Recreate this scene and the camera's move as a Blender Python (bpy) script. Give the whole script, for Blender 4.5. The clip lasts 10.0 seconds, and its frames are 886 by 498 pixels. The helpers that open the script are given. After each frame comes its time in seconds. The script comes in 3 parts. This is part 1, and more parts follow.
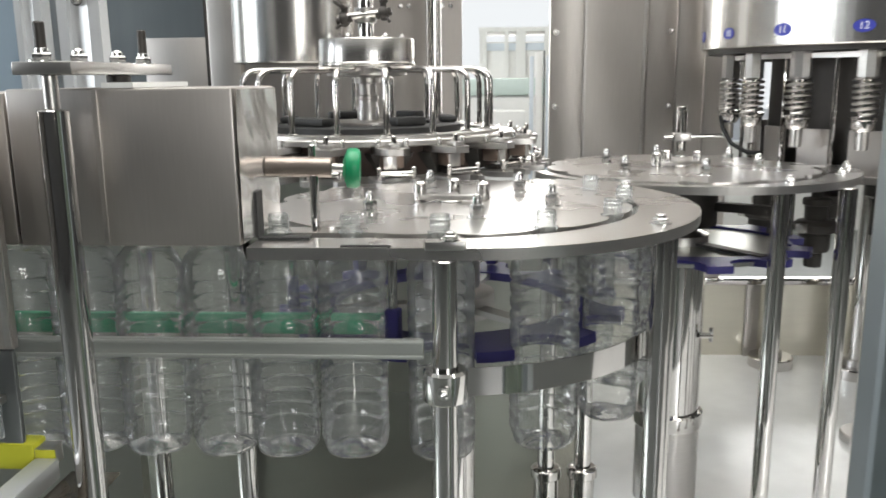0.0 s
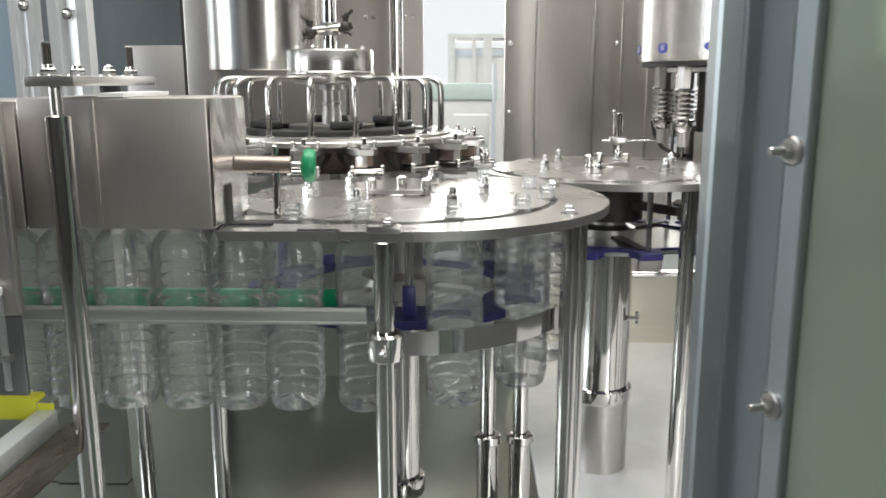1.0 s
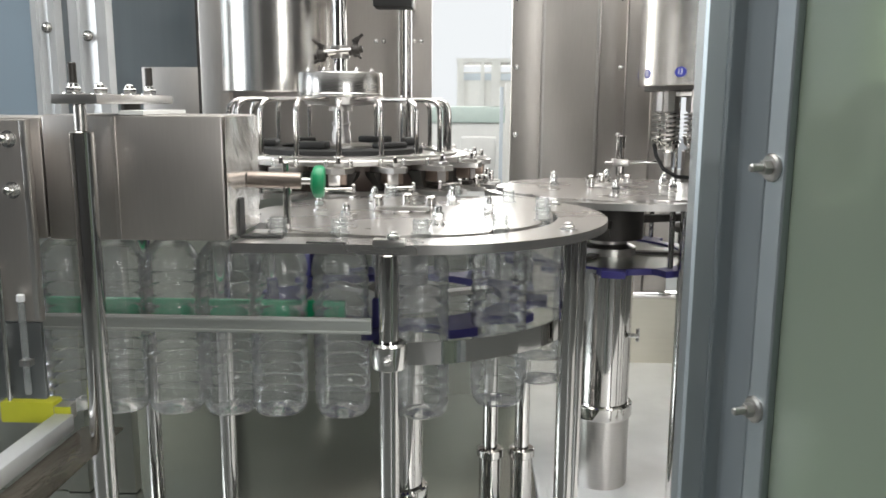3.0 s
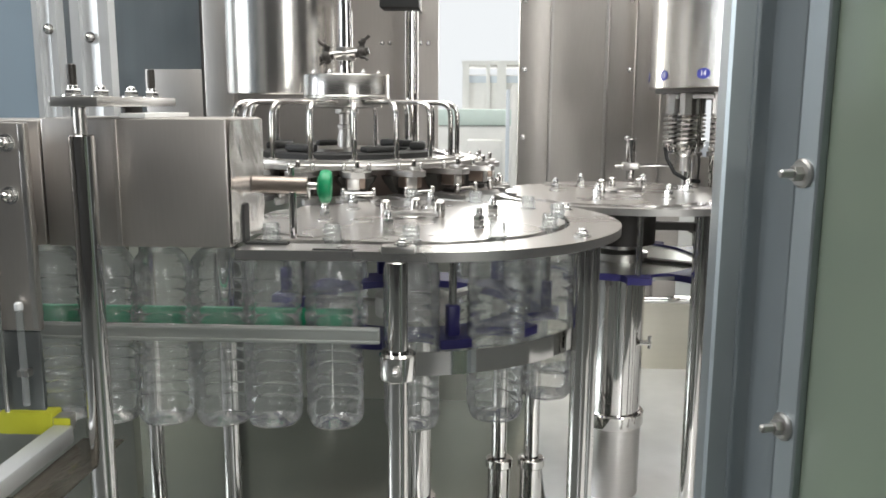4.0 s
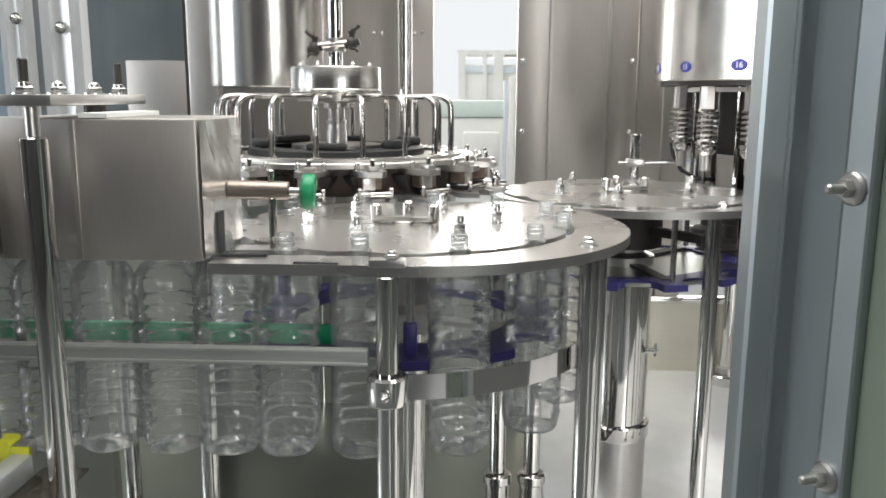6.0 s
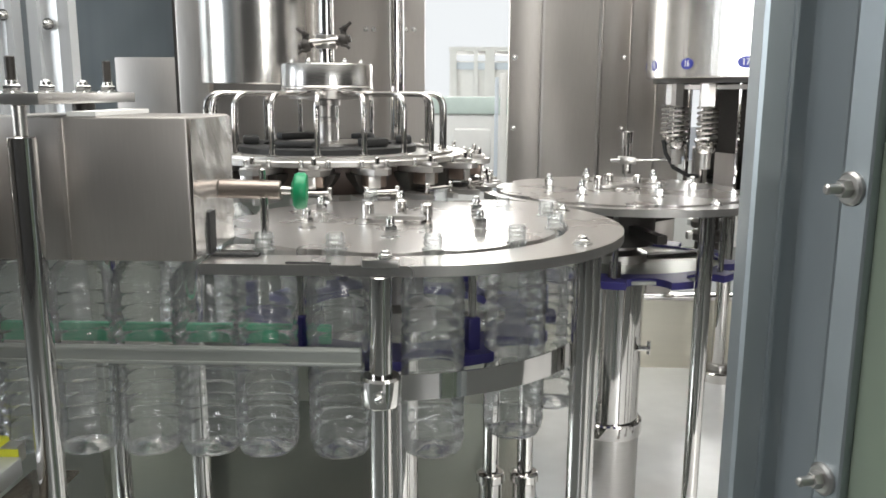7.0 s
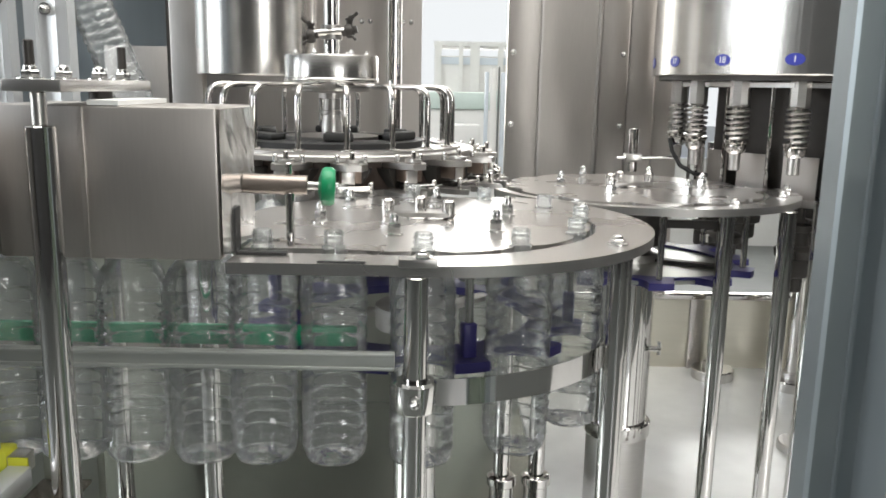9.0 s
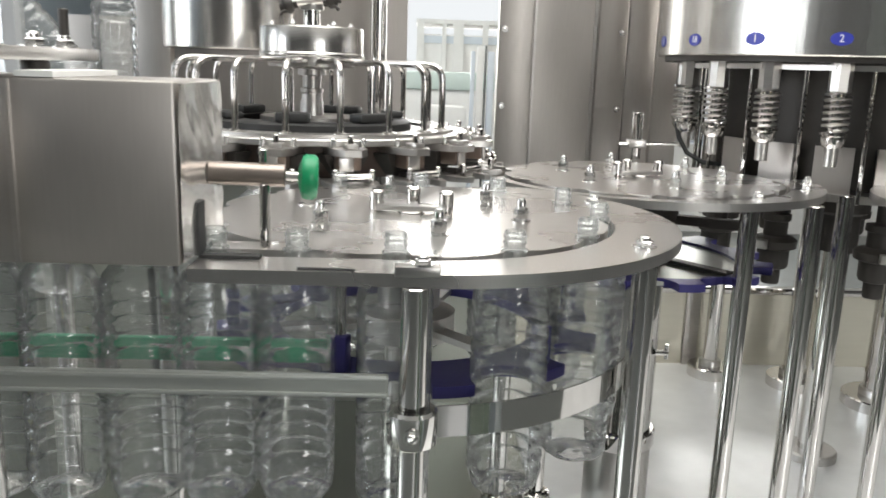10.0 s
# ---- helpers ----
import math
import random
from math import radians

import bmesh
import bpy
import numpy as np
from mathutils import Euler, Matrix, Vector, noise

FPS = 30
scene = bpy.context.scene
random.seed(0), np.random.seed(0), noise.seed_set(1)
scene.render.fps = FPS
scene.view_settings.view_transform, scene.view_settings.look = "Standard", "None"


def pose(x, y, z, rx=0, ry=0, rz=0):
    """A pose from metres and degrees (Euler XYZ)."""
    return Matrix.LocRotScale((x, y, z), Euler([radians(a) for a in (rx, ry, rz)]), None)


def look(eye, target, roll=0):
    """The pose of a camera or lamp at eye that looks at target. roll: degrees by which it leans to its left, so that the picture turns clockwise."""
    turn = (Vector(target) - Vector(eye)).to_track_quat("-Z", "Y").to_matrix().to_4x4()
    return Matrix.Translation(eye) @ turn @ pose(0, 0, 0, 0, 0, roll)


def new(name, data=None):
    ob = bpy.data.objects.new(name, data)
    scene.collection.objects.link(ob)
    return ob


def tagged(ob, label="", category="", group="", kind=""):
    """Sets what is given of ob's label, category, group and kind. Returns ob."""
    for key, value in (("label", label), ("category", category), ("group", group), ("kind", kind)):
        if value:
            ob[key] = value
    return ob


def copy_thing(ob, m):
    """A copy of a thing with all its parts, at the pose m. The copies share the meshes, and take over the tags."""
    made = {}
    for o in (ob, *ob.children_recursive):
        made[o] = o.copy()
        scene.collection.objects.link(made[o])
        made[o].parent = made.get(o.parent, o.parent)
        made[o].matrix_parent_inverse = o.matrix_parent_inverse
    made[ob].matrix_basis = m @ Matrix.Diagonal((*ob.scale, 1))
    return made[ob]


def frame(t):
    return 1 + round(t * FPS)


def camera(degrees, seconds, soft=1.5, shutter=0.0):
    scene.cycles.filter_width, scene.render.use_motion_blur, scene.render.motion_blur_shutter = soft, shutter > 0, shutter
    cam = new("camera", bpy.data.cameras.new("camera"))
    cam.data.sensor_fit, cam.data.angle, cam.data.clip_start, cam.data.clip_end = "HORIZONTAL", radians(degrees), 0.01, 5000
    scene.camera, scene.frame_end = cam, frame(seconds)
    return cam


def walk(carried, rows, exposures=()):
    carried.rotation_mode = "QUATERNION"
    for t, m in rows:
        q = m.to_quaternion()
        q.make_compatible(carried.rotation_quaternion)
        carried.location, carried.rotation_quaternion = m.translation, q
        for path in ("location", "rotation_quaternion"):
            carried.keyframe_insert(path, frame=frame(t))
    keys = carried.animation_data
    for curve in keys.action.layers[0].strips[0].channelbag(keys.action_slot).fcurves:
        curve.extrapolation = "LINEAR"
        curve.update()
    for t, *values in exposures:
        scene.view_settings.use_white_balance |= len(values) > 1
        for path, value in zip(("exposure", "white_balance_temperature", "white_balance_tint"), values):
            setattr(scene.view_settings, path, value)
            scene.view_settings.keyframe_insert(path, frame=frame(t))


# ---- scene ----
cam = camera(56.7, 10.0, soft=1.7, shutter=0.4)
PATH = [
    (0, (0.043, 0.086, 1.558), (-0.072, 2.04, 1.149), -0.6),
    (0.5, (0.043, -0.027, 1.575), (-0.01, 1.932, 1.175), -0.3),
    (1, (0.115, -0.132, 1.575), (0.055, 1.826, 1.17), -0.1),
    (1.5, (0.149, -0.18, 1.575), (0.087, 1.779, 1.178), 0.1),
    (2, (0.153, -0.196, 1.573), (0.081, 1.767, 1.196), 0.3),
    (2.5, (0.141, -0.196, 1.57), (0.063, 1.77, 1.21), 0.3),
    (4, (0.114, -0.147, 1.57), (0.023, 1.822, 1.226), 0.3),
    (4.5, (0.117, -0.121, 1.568), (0.021, 1.845, 1.216), 0.2),
    (5, (0.112, -0.078, 1.568), (0.021, 1.888, 1.209), 0.3),
    (5.5, (0.112, -0.043, 1.577), (0.024, 1.922, 1.213), 0.3),
    (7, (0.107, -0.015, 1.586), (0.048, 1.948, 1.208), 0.3),
    (7.5, (0.101, -0.011, 1.587), (0.054, 1.952, 1.207), 0.3),
    (8, (0.086, -0.002, 1.589), (0.056, 1.96, 1.205), 0.5),
    (8.5, (0.063, 0.004, 1.587), (0.052, 1.966, 1.2), 0.8),
    (9, (0.012, 0.033, 1.581), (0.025, 1.995, 1.193), 1.1),
    (9.5, (-0.024, 0.078, 1.578), (0.023, 2.038, 1.184), 1.6),
    (9.8, (-0.029, 0.153, 1.579), (0.035, 2.107, 1.159), 2.0),
    (10, (-0.019, 0.213, 1.572), (0.052, 2.164, 1.142), 1.9),
]
walk(cam, [(t, look(eye, target, roll)) for t, eye, target, roll in PATH])

# ---- world and light ----
world = bpy.data.worlds.new("daylight")
scene.world = world
world.use_nodes = True
wn = world.node_tree
sky = wn.nodes.new("ShaderNodeTexSky")
sky.sky_type, sky.sun_disc = "NISHITA", False
sky.sun_elevation, sky.sun_rotation = radians(50), radians(200)
wn.links.new(sky.outputs[0], wn.nodes["Background"].inputs[0])
wn.nodes["Background"].inputs[1].default_value = 0.12
scene.view_settings.exposure = 0.54


def area_light(name, m, sx, sy, watts, colour=(0.985, 0.972, 0.935)):
    """Daylight that comes in through a window's opening, or an added area lamp."""
    d = bpy.data.lights.new(name, "AREA")
    d.shape, d.size, d.size_y, d.energy, d.color = "RECTANGLE", sx, sy, watts, colour
    ob = new(name, d)
    ob.matrix_world = m
    return ob


area_light("window_daylight_south", look((2.9, -4.45, 2.6), (1.6, 0, 2.2)), 1.8, 2.2, 70)
area_light("window_daylight_west", look((-5.95, 0.4, 2.6), (0.0, 0.4, 1.9)), 3.4, 2.2, 125, (0.93, 0.97, 1.0))
area_light("window_daylight_north", look((0.3, 8.35, 2.3), (0.3, 0, 2.0)), 7.0, 2.6, 260)
area_light("overhead_fill", look((0.3, 1.2, 4.4), (0.3, 1.2, 0.0)), 4.0, 3.0, 150)


# ---- materials ----
def material(name, colour, rough=0.4, metal=0.0, grain=0.05, scale=40, stretch=(1, 1, 1), bump=0.05, spec=0.5, stain=0.06):
    """A surface with variation at two scales in colour and roughness, and fine relief."""
    m = bpy.data.materials.new(name)
    m.use_nodes = True
    t = m.node_tree
    b = t.nodes["Principled BSDF"]
    co = t.nodes.new("ShaderNodeTexCoord")
    mp = t.nodes.new("ShaderNodeMapping")
    mp.inputs["Scale"].default_value = stretch
    t.links.new(co.outputs["Object"], mp.inputs[0])
    fine, wide = t.nodes.new("ShaderNodeTexNoise"), t.nodes.new("ShaderNodeTexNoise")
    fine.inputs["Scale"].default_value, fine.inputs["Detail"].default_value = scale, 4
    wide.inputs["Scale"].default_value, wide.inputs["Detail"].default_value = 5.0, 3
    t.links.new(mp.outputs[0], fine.inputs["Vector"])
    t.links.new(co.outputs["Object"], wide.inputs["Vector"])
    mix = t.nodes.new("ShaderNodeMath")
    mix.operation = "MULTIPLY_ADD"
    mix.inputs[1].default_value, mix.inputs[2].default_value = grain * 2, 1 - grain
    t.links.new(fine.outputs[0], mix.inputs[0])
    mix2 = t.nodes.new("ShaderNodeMath")
    mix2.operation = "MULTIPLY_ADD"
    mix2.inputs[1].default_value, mix2.inputs[2].default_value = stain * 2, 1 - stain
    t.links.new(wide.outputs[0], mix2.inputs[0])
    both = t.nodes.new("ShaderNodeMath")
    both.operation = "MULTIPLY"
    t.links.new(mix.outputs[0], both.inputs[0])
    t.links.new(mix2.outputs[0], both.inputs[1])
    col = t.nodes.new("ShaderNodeVectorMath")
    col.operation = "SCALE"
    col.inputs[0].default_value = colour
    t.links.new(both.outputs[0], col.inputs["Scale"])
    t.links.new(col.outputs[0], b.inputs["Base Color"])
    ro = t.nodes.new("ShaderNodeMath")
    ro.operation = "MULTIPLY_ADD"
    ro.inputs[1].default_value, ro.inputs[2].default_value = rough * 0.5, rough * 0.75
    t.links.new((wide if stain else fine).outputs[0], ro.inputs[0])
    t.links.new(ro.outputs[0], b.inputs["Roughness"])
    b.inputs["Metallic"].default_value = metal
    b.inputs["Specular IOR Level"].default_value = spec
    if bump:
        bp = t.nodes.new("ShaderNodeBump")
        bp.inputs["Strength"].default_value, bp.inputs["Distance"].default_value = bump, 0.002
        t.links.new(fine.outputs[0], bp.inputs["Height"])
        t.links.new(bp.outputs[0], b.inputs["Normal"])
    return m


def clear(name, tint, gloss=0.35, rough=0.05, ior=1.45, haze=0.0, least=0.02, crinkle=0.0, veil=(0.75, 0.78, 0.78)):
    """A thin clear sheet: light passes straight through, tinted, and glances off it more at its edges."""
    m = bpy.data.materials.new(name)
    m.use_nodes = True
    t = m.node_tree
    t.nodes.remove(t.nodes["Principled BSDF"])
    out = t.nodes["Material Output"]
    tr, gl, mx = t.nodes.new("ShaderNodeBsdfTransparent"), t.nodes.new("ShaderNodeBsdfGlossy"), t.nodes.new("ShaderNodeMixShader")
    tr.inputs[0].default_value = (*tint, 1)
    gl.inputs["Roughness"].default_value = rough
    fr = t.nodes.new("ShaderNodeFresnel")
    fr.inputs[0].default_value = ior
    mu = t.nodes.new("ShaderNodeMath")
    mu.operation, mu.use_clamp = "MULTIPLY_ADD", True
    mu.inputs[1].default_value, mu.inputs[2].default_value = gloss, least
    t.links.new(fr.outputs[0], mu.inputs[0])
    t.links.new(mu.outputs[0], mx.inputs[0])
    if crinkle:
        co, mp = t.nodes.new("ShaderNodeTexCoord"), t.nodes.new("ShaderNodeMapping")
        mp.inputs["Scale"].default_value = (1, 1, 3.2)
        dent, bp = t.nodes.new("ShaderNodeTexNoise"), t.nodes.new("ShaderNodeBump")
        dent.inputs["Scale"].default_value, dent.inputs["Detail"].default_value = 30, 3
        bp.inputs["Strength"].default_value, bp.inputs["Distance"].default_value = crinkle, 0.006
        t.links.new(co.outputs["Object"], mp.inputs[0])
        t.links.new(mp.outputs[0], dent.inputs["Vector"])
        t.links.new(dent.outputs[0], bp.inputs["Height"])
        t.links.new(bp.outputs[0], gl.inputs["Normal"])
        t.links.new(bp.outputs[0], fr.inputs["Normal"])
    body = tr
    if haze:
        di, m2 = t.nodes.new("ShaderNodeBsdfDiffuse"), t.nodes.new("ShaderNodeMixShader")
        di.inputs[0].default_value = (*veil, 1)
        m2.inputs[0].default_value = haze
        t.links.new(tr.outputs[0], m2.inputs[1])
        t.links.new(di.outputs[0], m2.inputs[2])
        body = m2
    t.links.new(body.outputs[0], mx.inputs[1])
    t.links.new(gl.outputs[0], mx.inputs[2])
    t.links.new(mx.outputs[0], out.inputs[0])
    return m


STEEL = material("brushed_steel", (0.57, 0.55, 0.53), 0.34, 1.0, 0.08, 60, (0.3, 0.3, 6), 0.03)
SHEET = material("sheet_steel", (0.52, 0.488, 0.46), 0.42, 1.0, 0.06, 50, (6, 1, 0.4), 0.03)
POLISH = material("polished_steel", (0.67, 0.65, 0.63), 0.06, 1.0, 0.04, 30, (1, 1, 1), 0.0)
PLATE = material("machined_plate_steel", (0.735, 0.71, 0.69), 0.28, 1.0, 0.05, 90, (4, 0.6, 1), 0.02)
TANK = material("mirror_finished_tank_steel", (0.62, 0.60, 0.575), 0.24, 1.0, 0.04, 5, (6, 6, 0.05), 0.55, stain=0.0)
TABLE = material("lit_wet_table", (0.86, 0.865, 0.86), 0.34, 0.25, 0.06, 14, (1, 1, 1), 0.05, stain=0.15)
BEIGE = material("satin_beige_steel", (0.60, 0.575, 0.49), 0.36, 0.45, 0.06, 12, (0.4, 1, 5), 0.02, stain=0.1)
TABLE_SHADED = material("shaded_wet_table", (0.37, 0.385, 0.35), 0.24, 0.95, 0.05, 7, (1, 1, 1), 0.08, stain=0.1)
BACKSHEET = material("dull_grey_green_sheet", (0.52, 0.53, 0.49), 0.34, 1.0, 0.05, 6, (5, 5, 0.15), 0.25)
BOLT = material("bright_bolt_steel", (0.80, 0.79, 0.77), 0.24, 1.0, 0.04, 60, (1, 1, 1), 0.03)
WETBROWN = material("wet_brown_steel", (0.20, 0.175, 0.14), 0.16, 0.85, 0.15, 28, (2.5, 1, 1), 1.0, stain=0.2)
DARKPANEL = material("dark_steel_panel", (0.33, 0.345, 0.345), 0.32, 1.0, 0.10, 4, (5, 5, 0.12), 0.5)
ALU = material("anodised_aluminium", (0.36, 0.395, 0.41), 0.42, 0.75, 0.04, 60, (1, 1, 0.2), 0.02)
LIGHTALU = material("bright_aluminium", (0.62, 0.63, 0.64), 0.38, 0.45, 0.04, 60, (1, 1, 0.2), 0.02)
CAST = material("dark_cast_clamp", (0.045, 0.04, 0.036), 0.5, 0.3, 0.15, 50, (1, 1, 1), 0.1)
DRUM = material("dark_brown_drum", (0.075, 0.052, 0.043), 0.4, 0.2, 0.15, 30)
RUBBER = material("black_rubber", (0.02, 0.02, 0.02), 0.55, 0, 0.1, 60)
PURPLE = material("violet_plastic", (0.032, 0.028, 0.145), 0.4, 0, 0.06, 40)
GREEN = material("green_plastic", (0.006, 0.25, 0.10), 0.38, 0, 0.06, 40)
RAIL = material("dull_rail_aluminium", (0.42, 0.435, 0.41), 0.4, 0.5, 0.05, 60, (0.2, 1, 1), 0.02)
RAILGREEN = material("green_rail_plastic", (0.008, 0.42, 0.19), 0.38, 0, 0.06, 40)
YELLOW = material("yellow_tape", (0.72, 0.72, 0.05), 0.5, 0, 0.05, 40)
BLUE = material("blue_label", (0.03, 0.04, 0.30), 0.4, 0, 0.04, 80)
WHITE = material("white_print", (0.8, 0.8, 0.8), 0.5, 0, 0.02, 80)
PAINT = material("white_wall_paint", (0.78, 0.78, 0.76), 0.7, 0, 0.04, 30)
GREYPAINT = material("grey_wall_paint", (0.115, 0.11, 0.105), 0.6, 0, 0.04, 30)
DARKWALL = material("dark_grey_wall_paint", (0.045, 0.045, 0.045), 0.6, 0, 0.04, 30)
CONCRETE = material("grey_floor_paint", (0.125, 0.133, 0.127), 0.35, 0, 0.08, 20, stain=0.15)
PALEBLUE = material("pale_blue_paint", (0.62, 0.68, 0.74), 0.4, 0, 0.05, 30)
PALEGREEN = material("pale_green_paint", (0.58, 0.68, 0.64), 0.5, 0, 0.05, 30)
BARREL = material("brownish_steel_barrel", (0.27, 0.228, 0.20), 0.34, 0.85, 0.08, 40)
COPPER = material("copper_bronze_block", (0.28, 0.215, 0.18), 0.36, 0.8, 0.08, 40)
FILM = material("creased_film", (0.74, 0.73, 0.71), 0.16, 0.8, 0.04, 30)
PET = clear("clear_pet", (0.985, 0.99, 0.985), 0.8, 0.05, 1.42, 0.12, 0.06, 0.6)
NECK = clear("clear_pet_neck", (0.93, 0.945, 0.94), 0.6, 0.08, 1.5, 0.16, 0.10)
GLASS = clear("green_tinted_glass", (0.42, 0.49, 0.41), 0.75, 0.09, 1.5, 0.26, veil=(0.62, 0.72, 0.57))
GREYGLASS = clear("grey_door_glass", (0.42, 0.49, 0.55), 1.0, 0.06, 1.5, 0.42, veil=(0.55, 0.68, 0.80))
for mm in (PET, NECK, GLASS, GREYGLASS):
    mm.use_transparent_shadow = True


# ---- shapes ----
def part(name, bm, mat, parent=None, label="", smooth=40, bevel=0.0):
    """Links a bmesh as one mesh object under a thing or a part."""
    if bevel:
        bmesh.ops.bevel(bm, geom=[e for e in bm.edges if len(e.link_faces) == 2 and e.calc_face_angle(0) > 0.6], offset=bevel, segments=2, affect="EDGES", profile=0.5)
    bmesh.ops.recalc_face_normals(bm, faces=bm.faces)
    me = bpy.data.meshes.new(name)
    if smooth:
        for f in bm.faces:
            f.smooth = True
        for e in bm.edges:
            if len(e.link_faces) == 2 and e.calc_face_angle(0) > radians(smooth):
                e.smooth = False
    bm.to_mesh(me)
    bm.free()
    me.materials.append(mat)
    ob = new(name, me)
    ob.parent = parent
    if label:
        ob["label"] = label
    return ob


def thing(name, at, label, category, group="", kind=""):
    """An Empty at a thing's base."""
    ob = new(name)
    ob.empty_display_size = 0.05
    ob.matrix_world = at if isinstance(at, Matrix) else pose(*at)
    return tagged(ob, label, category, group, kind)


def box(x0, x1, y0, y1, z0, z1, bm=None):
    bm = bm or bmesh.new()
    m = Matrix.LocRotScale(((x0 + x1) / 2, (y0 + y1) / 2, (z0 + z1) / 2), None, (x1 - x0, y1 - y0, z1 - z0))
    bmesh.ops.create_cube(bm, size=1, matrix=m)
    return bm


def lathe(profile, seg=32, at=(0, 0), bm=None, m=None):
    """A turned body: profile of (radius, z) from the bottom up or top down, closed where the radius is 0."""
    bm = bm or bmesh.new()
    rings = []
    for r, z in profile:
        if r < 1e-6:
            rings.append([bm.verts.new((at[0], at[1], z))])
        else:
            rings.append([bm.verts.new((at[0] + r * math.cos(2 * math.pi * i / seg), at[1] + r * math.sin(2 * math.pi * i / seg), z)) for i in range(seg)])
    for a, b in zip(rings, rings[1:]):
        for i in range(seg):
            j = (i + 1) % seg
            if len(a) == 1:
                bm.faces.new((a[0], b[j], b[i]))
            elif len(b) == 1:
                bm.faces.new((a[i], a[j], b[0]))
            else:
                bm.faces.new((a[i], a[j], b[j], b[i]))
    if m:
        bmesh.ops.transform(bm, matrix=m, verts=[v for ring in rings for v in ring])
    return bm


def rod(r, z0, z1, at=(0, 0), seg=24, c=0.0015, bm=None, m=None):
    """A round bar with a small chamfer at both ends."""
    return lathe([(0, z0), (r - c, z0), (r, z0 + c), (r, z1 - c), (r - c, z1), (0, z1)], seg, at, bm, m)


def along(a, b):
    """The pose that lays the z axis from a to b; and the length."""
    d = Vector(b) - Vector(a)
    return Matrix.Translation(a) @ d.to_track_quat("Z", "Y").to_matrix().to_4x4(), d.length


def bar(a, b, r, seg=16, bm=None):
    m, n = along(a, b)
    return rod(r, 0, n, (0, 0), seg, min(0.001, r * 0.2), bm, m)


def tube(points, r, seg=10, bm=None):
    """A bent pipe through points."""
    bm = bm or bmesh.new()
    P = [Vector(p) for p in points]
    last = None
    up = Vector((0.123, 0.317, 0.94))
    for i, p in enumerate(P):
        d = (P[min(i + 1, len(P) - 1)] - P[max(i - 1, 0)]).normalized()
        side = d.cross(up).normalized()
        up = side.cross(d).normalized()
        ring = [bm.verts.new(p + r * (math.cos(a) * side + math.sin(a) * up)) for a in [2 * math.pi * k / seg for k in range(seg)]]
        if last:
            for k in range(seg):
                bm.faces.new((last[k], last[(k + 1) % seg], ring[(k + 1) % seg], ring[k]))
        else:
            bm.faces.new(ring[::-1])
        last = ring
    bm.faces.new(last)
    return bm


def bend(a, corner, b, r, n=6):
    """Points of a bend at a corner."""
    c = Vector(corner)
    u, v = (Vector(a) - c).normalized() * r, (Vector(b) - c).normalized() * r
    return [c + u * (1 - t) ** 2 + v * t ** 2 for t in [i / n for i in range(n + 1)]]


def slab(outline, z0, z1, bm=None):
    """A flat plate of a closed outline."""
    bm = bm or bmesh.new()
    lo, hi = [bm.verts.new((x, y, z0)) for x, y in outline], [bm.verts.new((x, y, z1)) for x, y in outline]
    n = len(outline)
    bm.faces.new(lo[::-1])
    bm.faces.new(hi)
    for i in range(n):
        bm.faces.new((lo[i], lo[(i + 1) % n], hi[(i + 1) % n], hi[i]))
    return bm


def strip(inner, outer, z0, z1, bm=None):
    """A curved plate between two lines of equal count."""
    bm = bm or bmesh.new()
    V = [[bm.verts.new((x, y, z)) for x, y in line] for line in (inner, outer) for z in (z0, z1)]
    il, ih, ol, oh = V
    n = len(inner)
    for i in range(n - 1):
        bm.faces.new((ih[i], ih[i + 1], oh[i + 1], oh[i]))
        bm.faces.new((il[i + 1], il[i], ol[i], ol[i + 1]))
        bm.faces.new((ol[i], ol[i + 1], oh[i + 1], oh[i]))
        bm.faces.new((il[i + 1], il[i], ih[i], ih[i + 1]))
    for i in (0, n - 1):
        bm.faces.new((il[i], ih[i], oh[i], ol[i]))
    return bm


def arc(c, r, a0, a1, n):
    return [(c[0] + r * math.cos(radians(a0 + (a1 - a0) * i / n)), c[1] + r * math.sin(radians(a0 + (a1 - a0) * i / n))) for i in range(n + 1)]


def hex_bolt(parent, x, y, z, r=0.009, tall=0.022, name="bolt", m=None):
    """A hexagon bolt with a washer and a rounded nut, standing at z."""
    bm = bmesh.new()
    lathe([(0, 0), (r * 1.5, 0), (r * 1.5, 0.002), (0, 0.002)], 20, bm=bm)
    lathe([(0, 0.002), (r, 0.002), (r * 1.08, 0.004), (r * 1.08, tall * 0.5), (r * 0.95, tall * 0.58), (0, tall * 0.58)], 6, bm=bm)
    lathe([(0, tall * 0.58), (r * 0.7, tall * 0.58), (r * 0.7, tall * 0.86), (r * 0.4, tall), (0, tall)], 14, bm=bm)
    ob = part(name, bm, BOLT, parent, smooth=35)
    ob.matrix_basis = m if m else pose(x, y, z)
    return ob


# ---- setting ----
PZ = 1.345          # top of the guide plates
TABLE_Z = 0.51
C1, C2, CR, CF = (-0.025, 1.49), (0.485, 2.04), (-0.268, 2.19), (1.14, 2.38)
RP, RB = 0.295, 0.4425   # pitch radii: star wheels, rinser and filler
PITCH = 1.265       # seconds a bottle
W1, W2 = 30 / PITCH, 20 / PITCH


def structure(name, bm, mat, label, bevel=0.0):
    return tagged(part(name, bm, mat, None, "", 40, bevel), label, "", "", "structure")


structure("floor", box(-6, 6, -4.5, 8.5, -0.1, 0), CONCRETE, "grey painted concrete hall floor")
structure("ceiling", box(-6, 6, -4.5, 8.5, 4.5, 4.6), PAINT, "white hall ceiling")
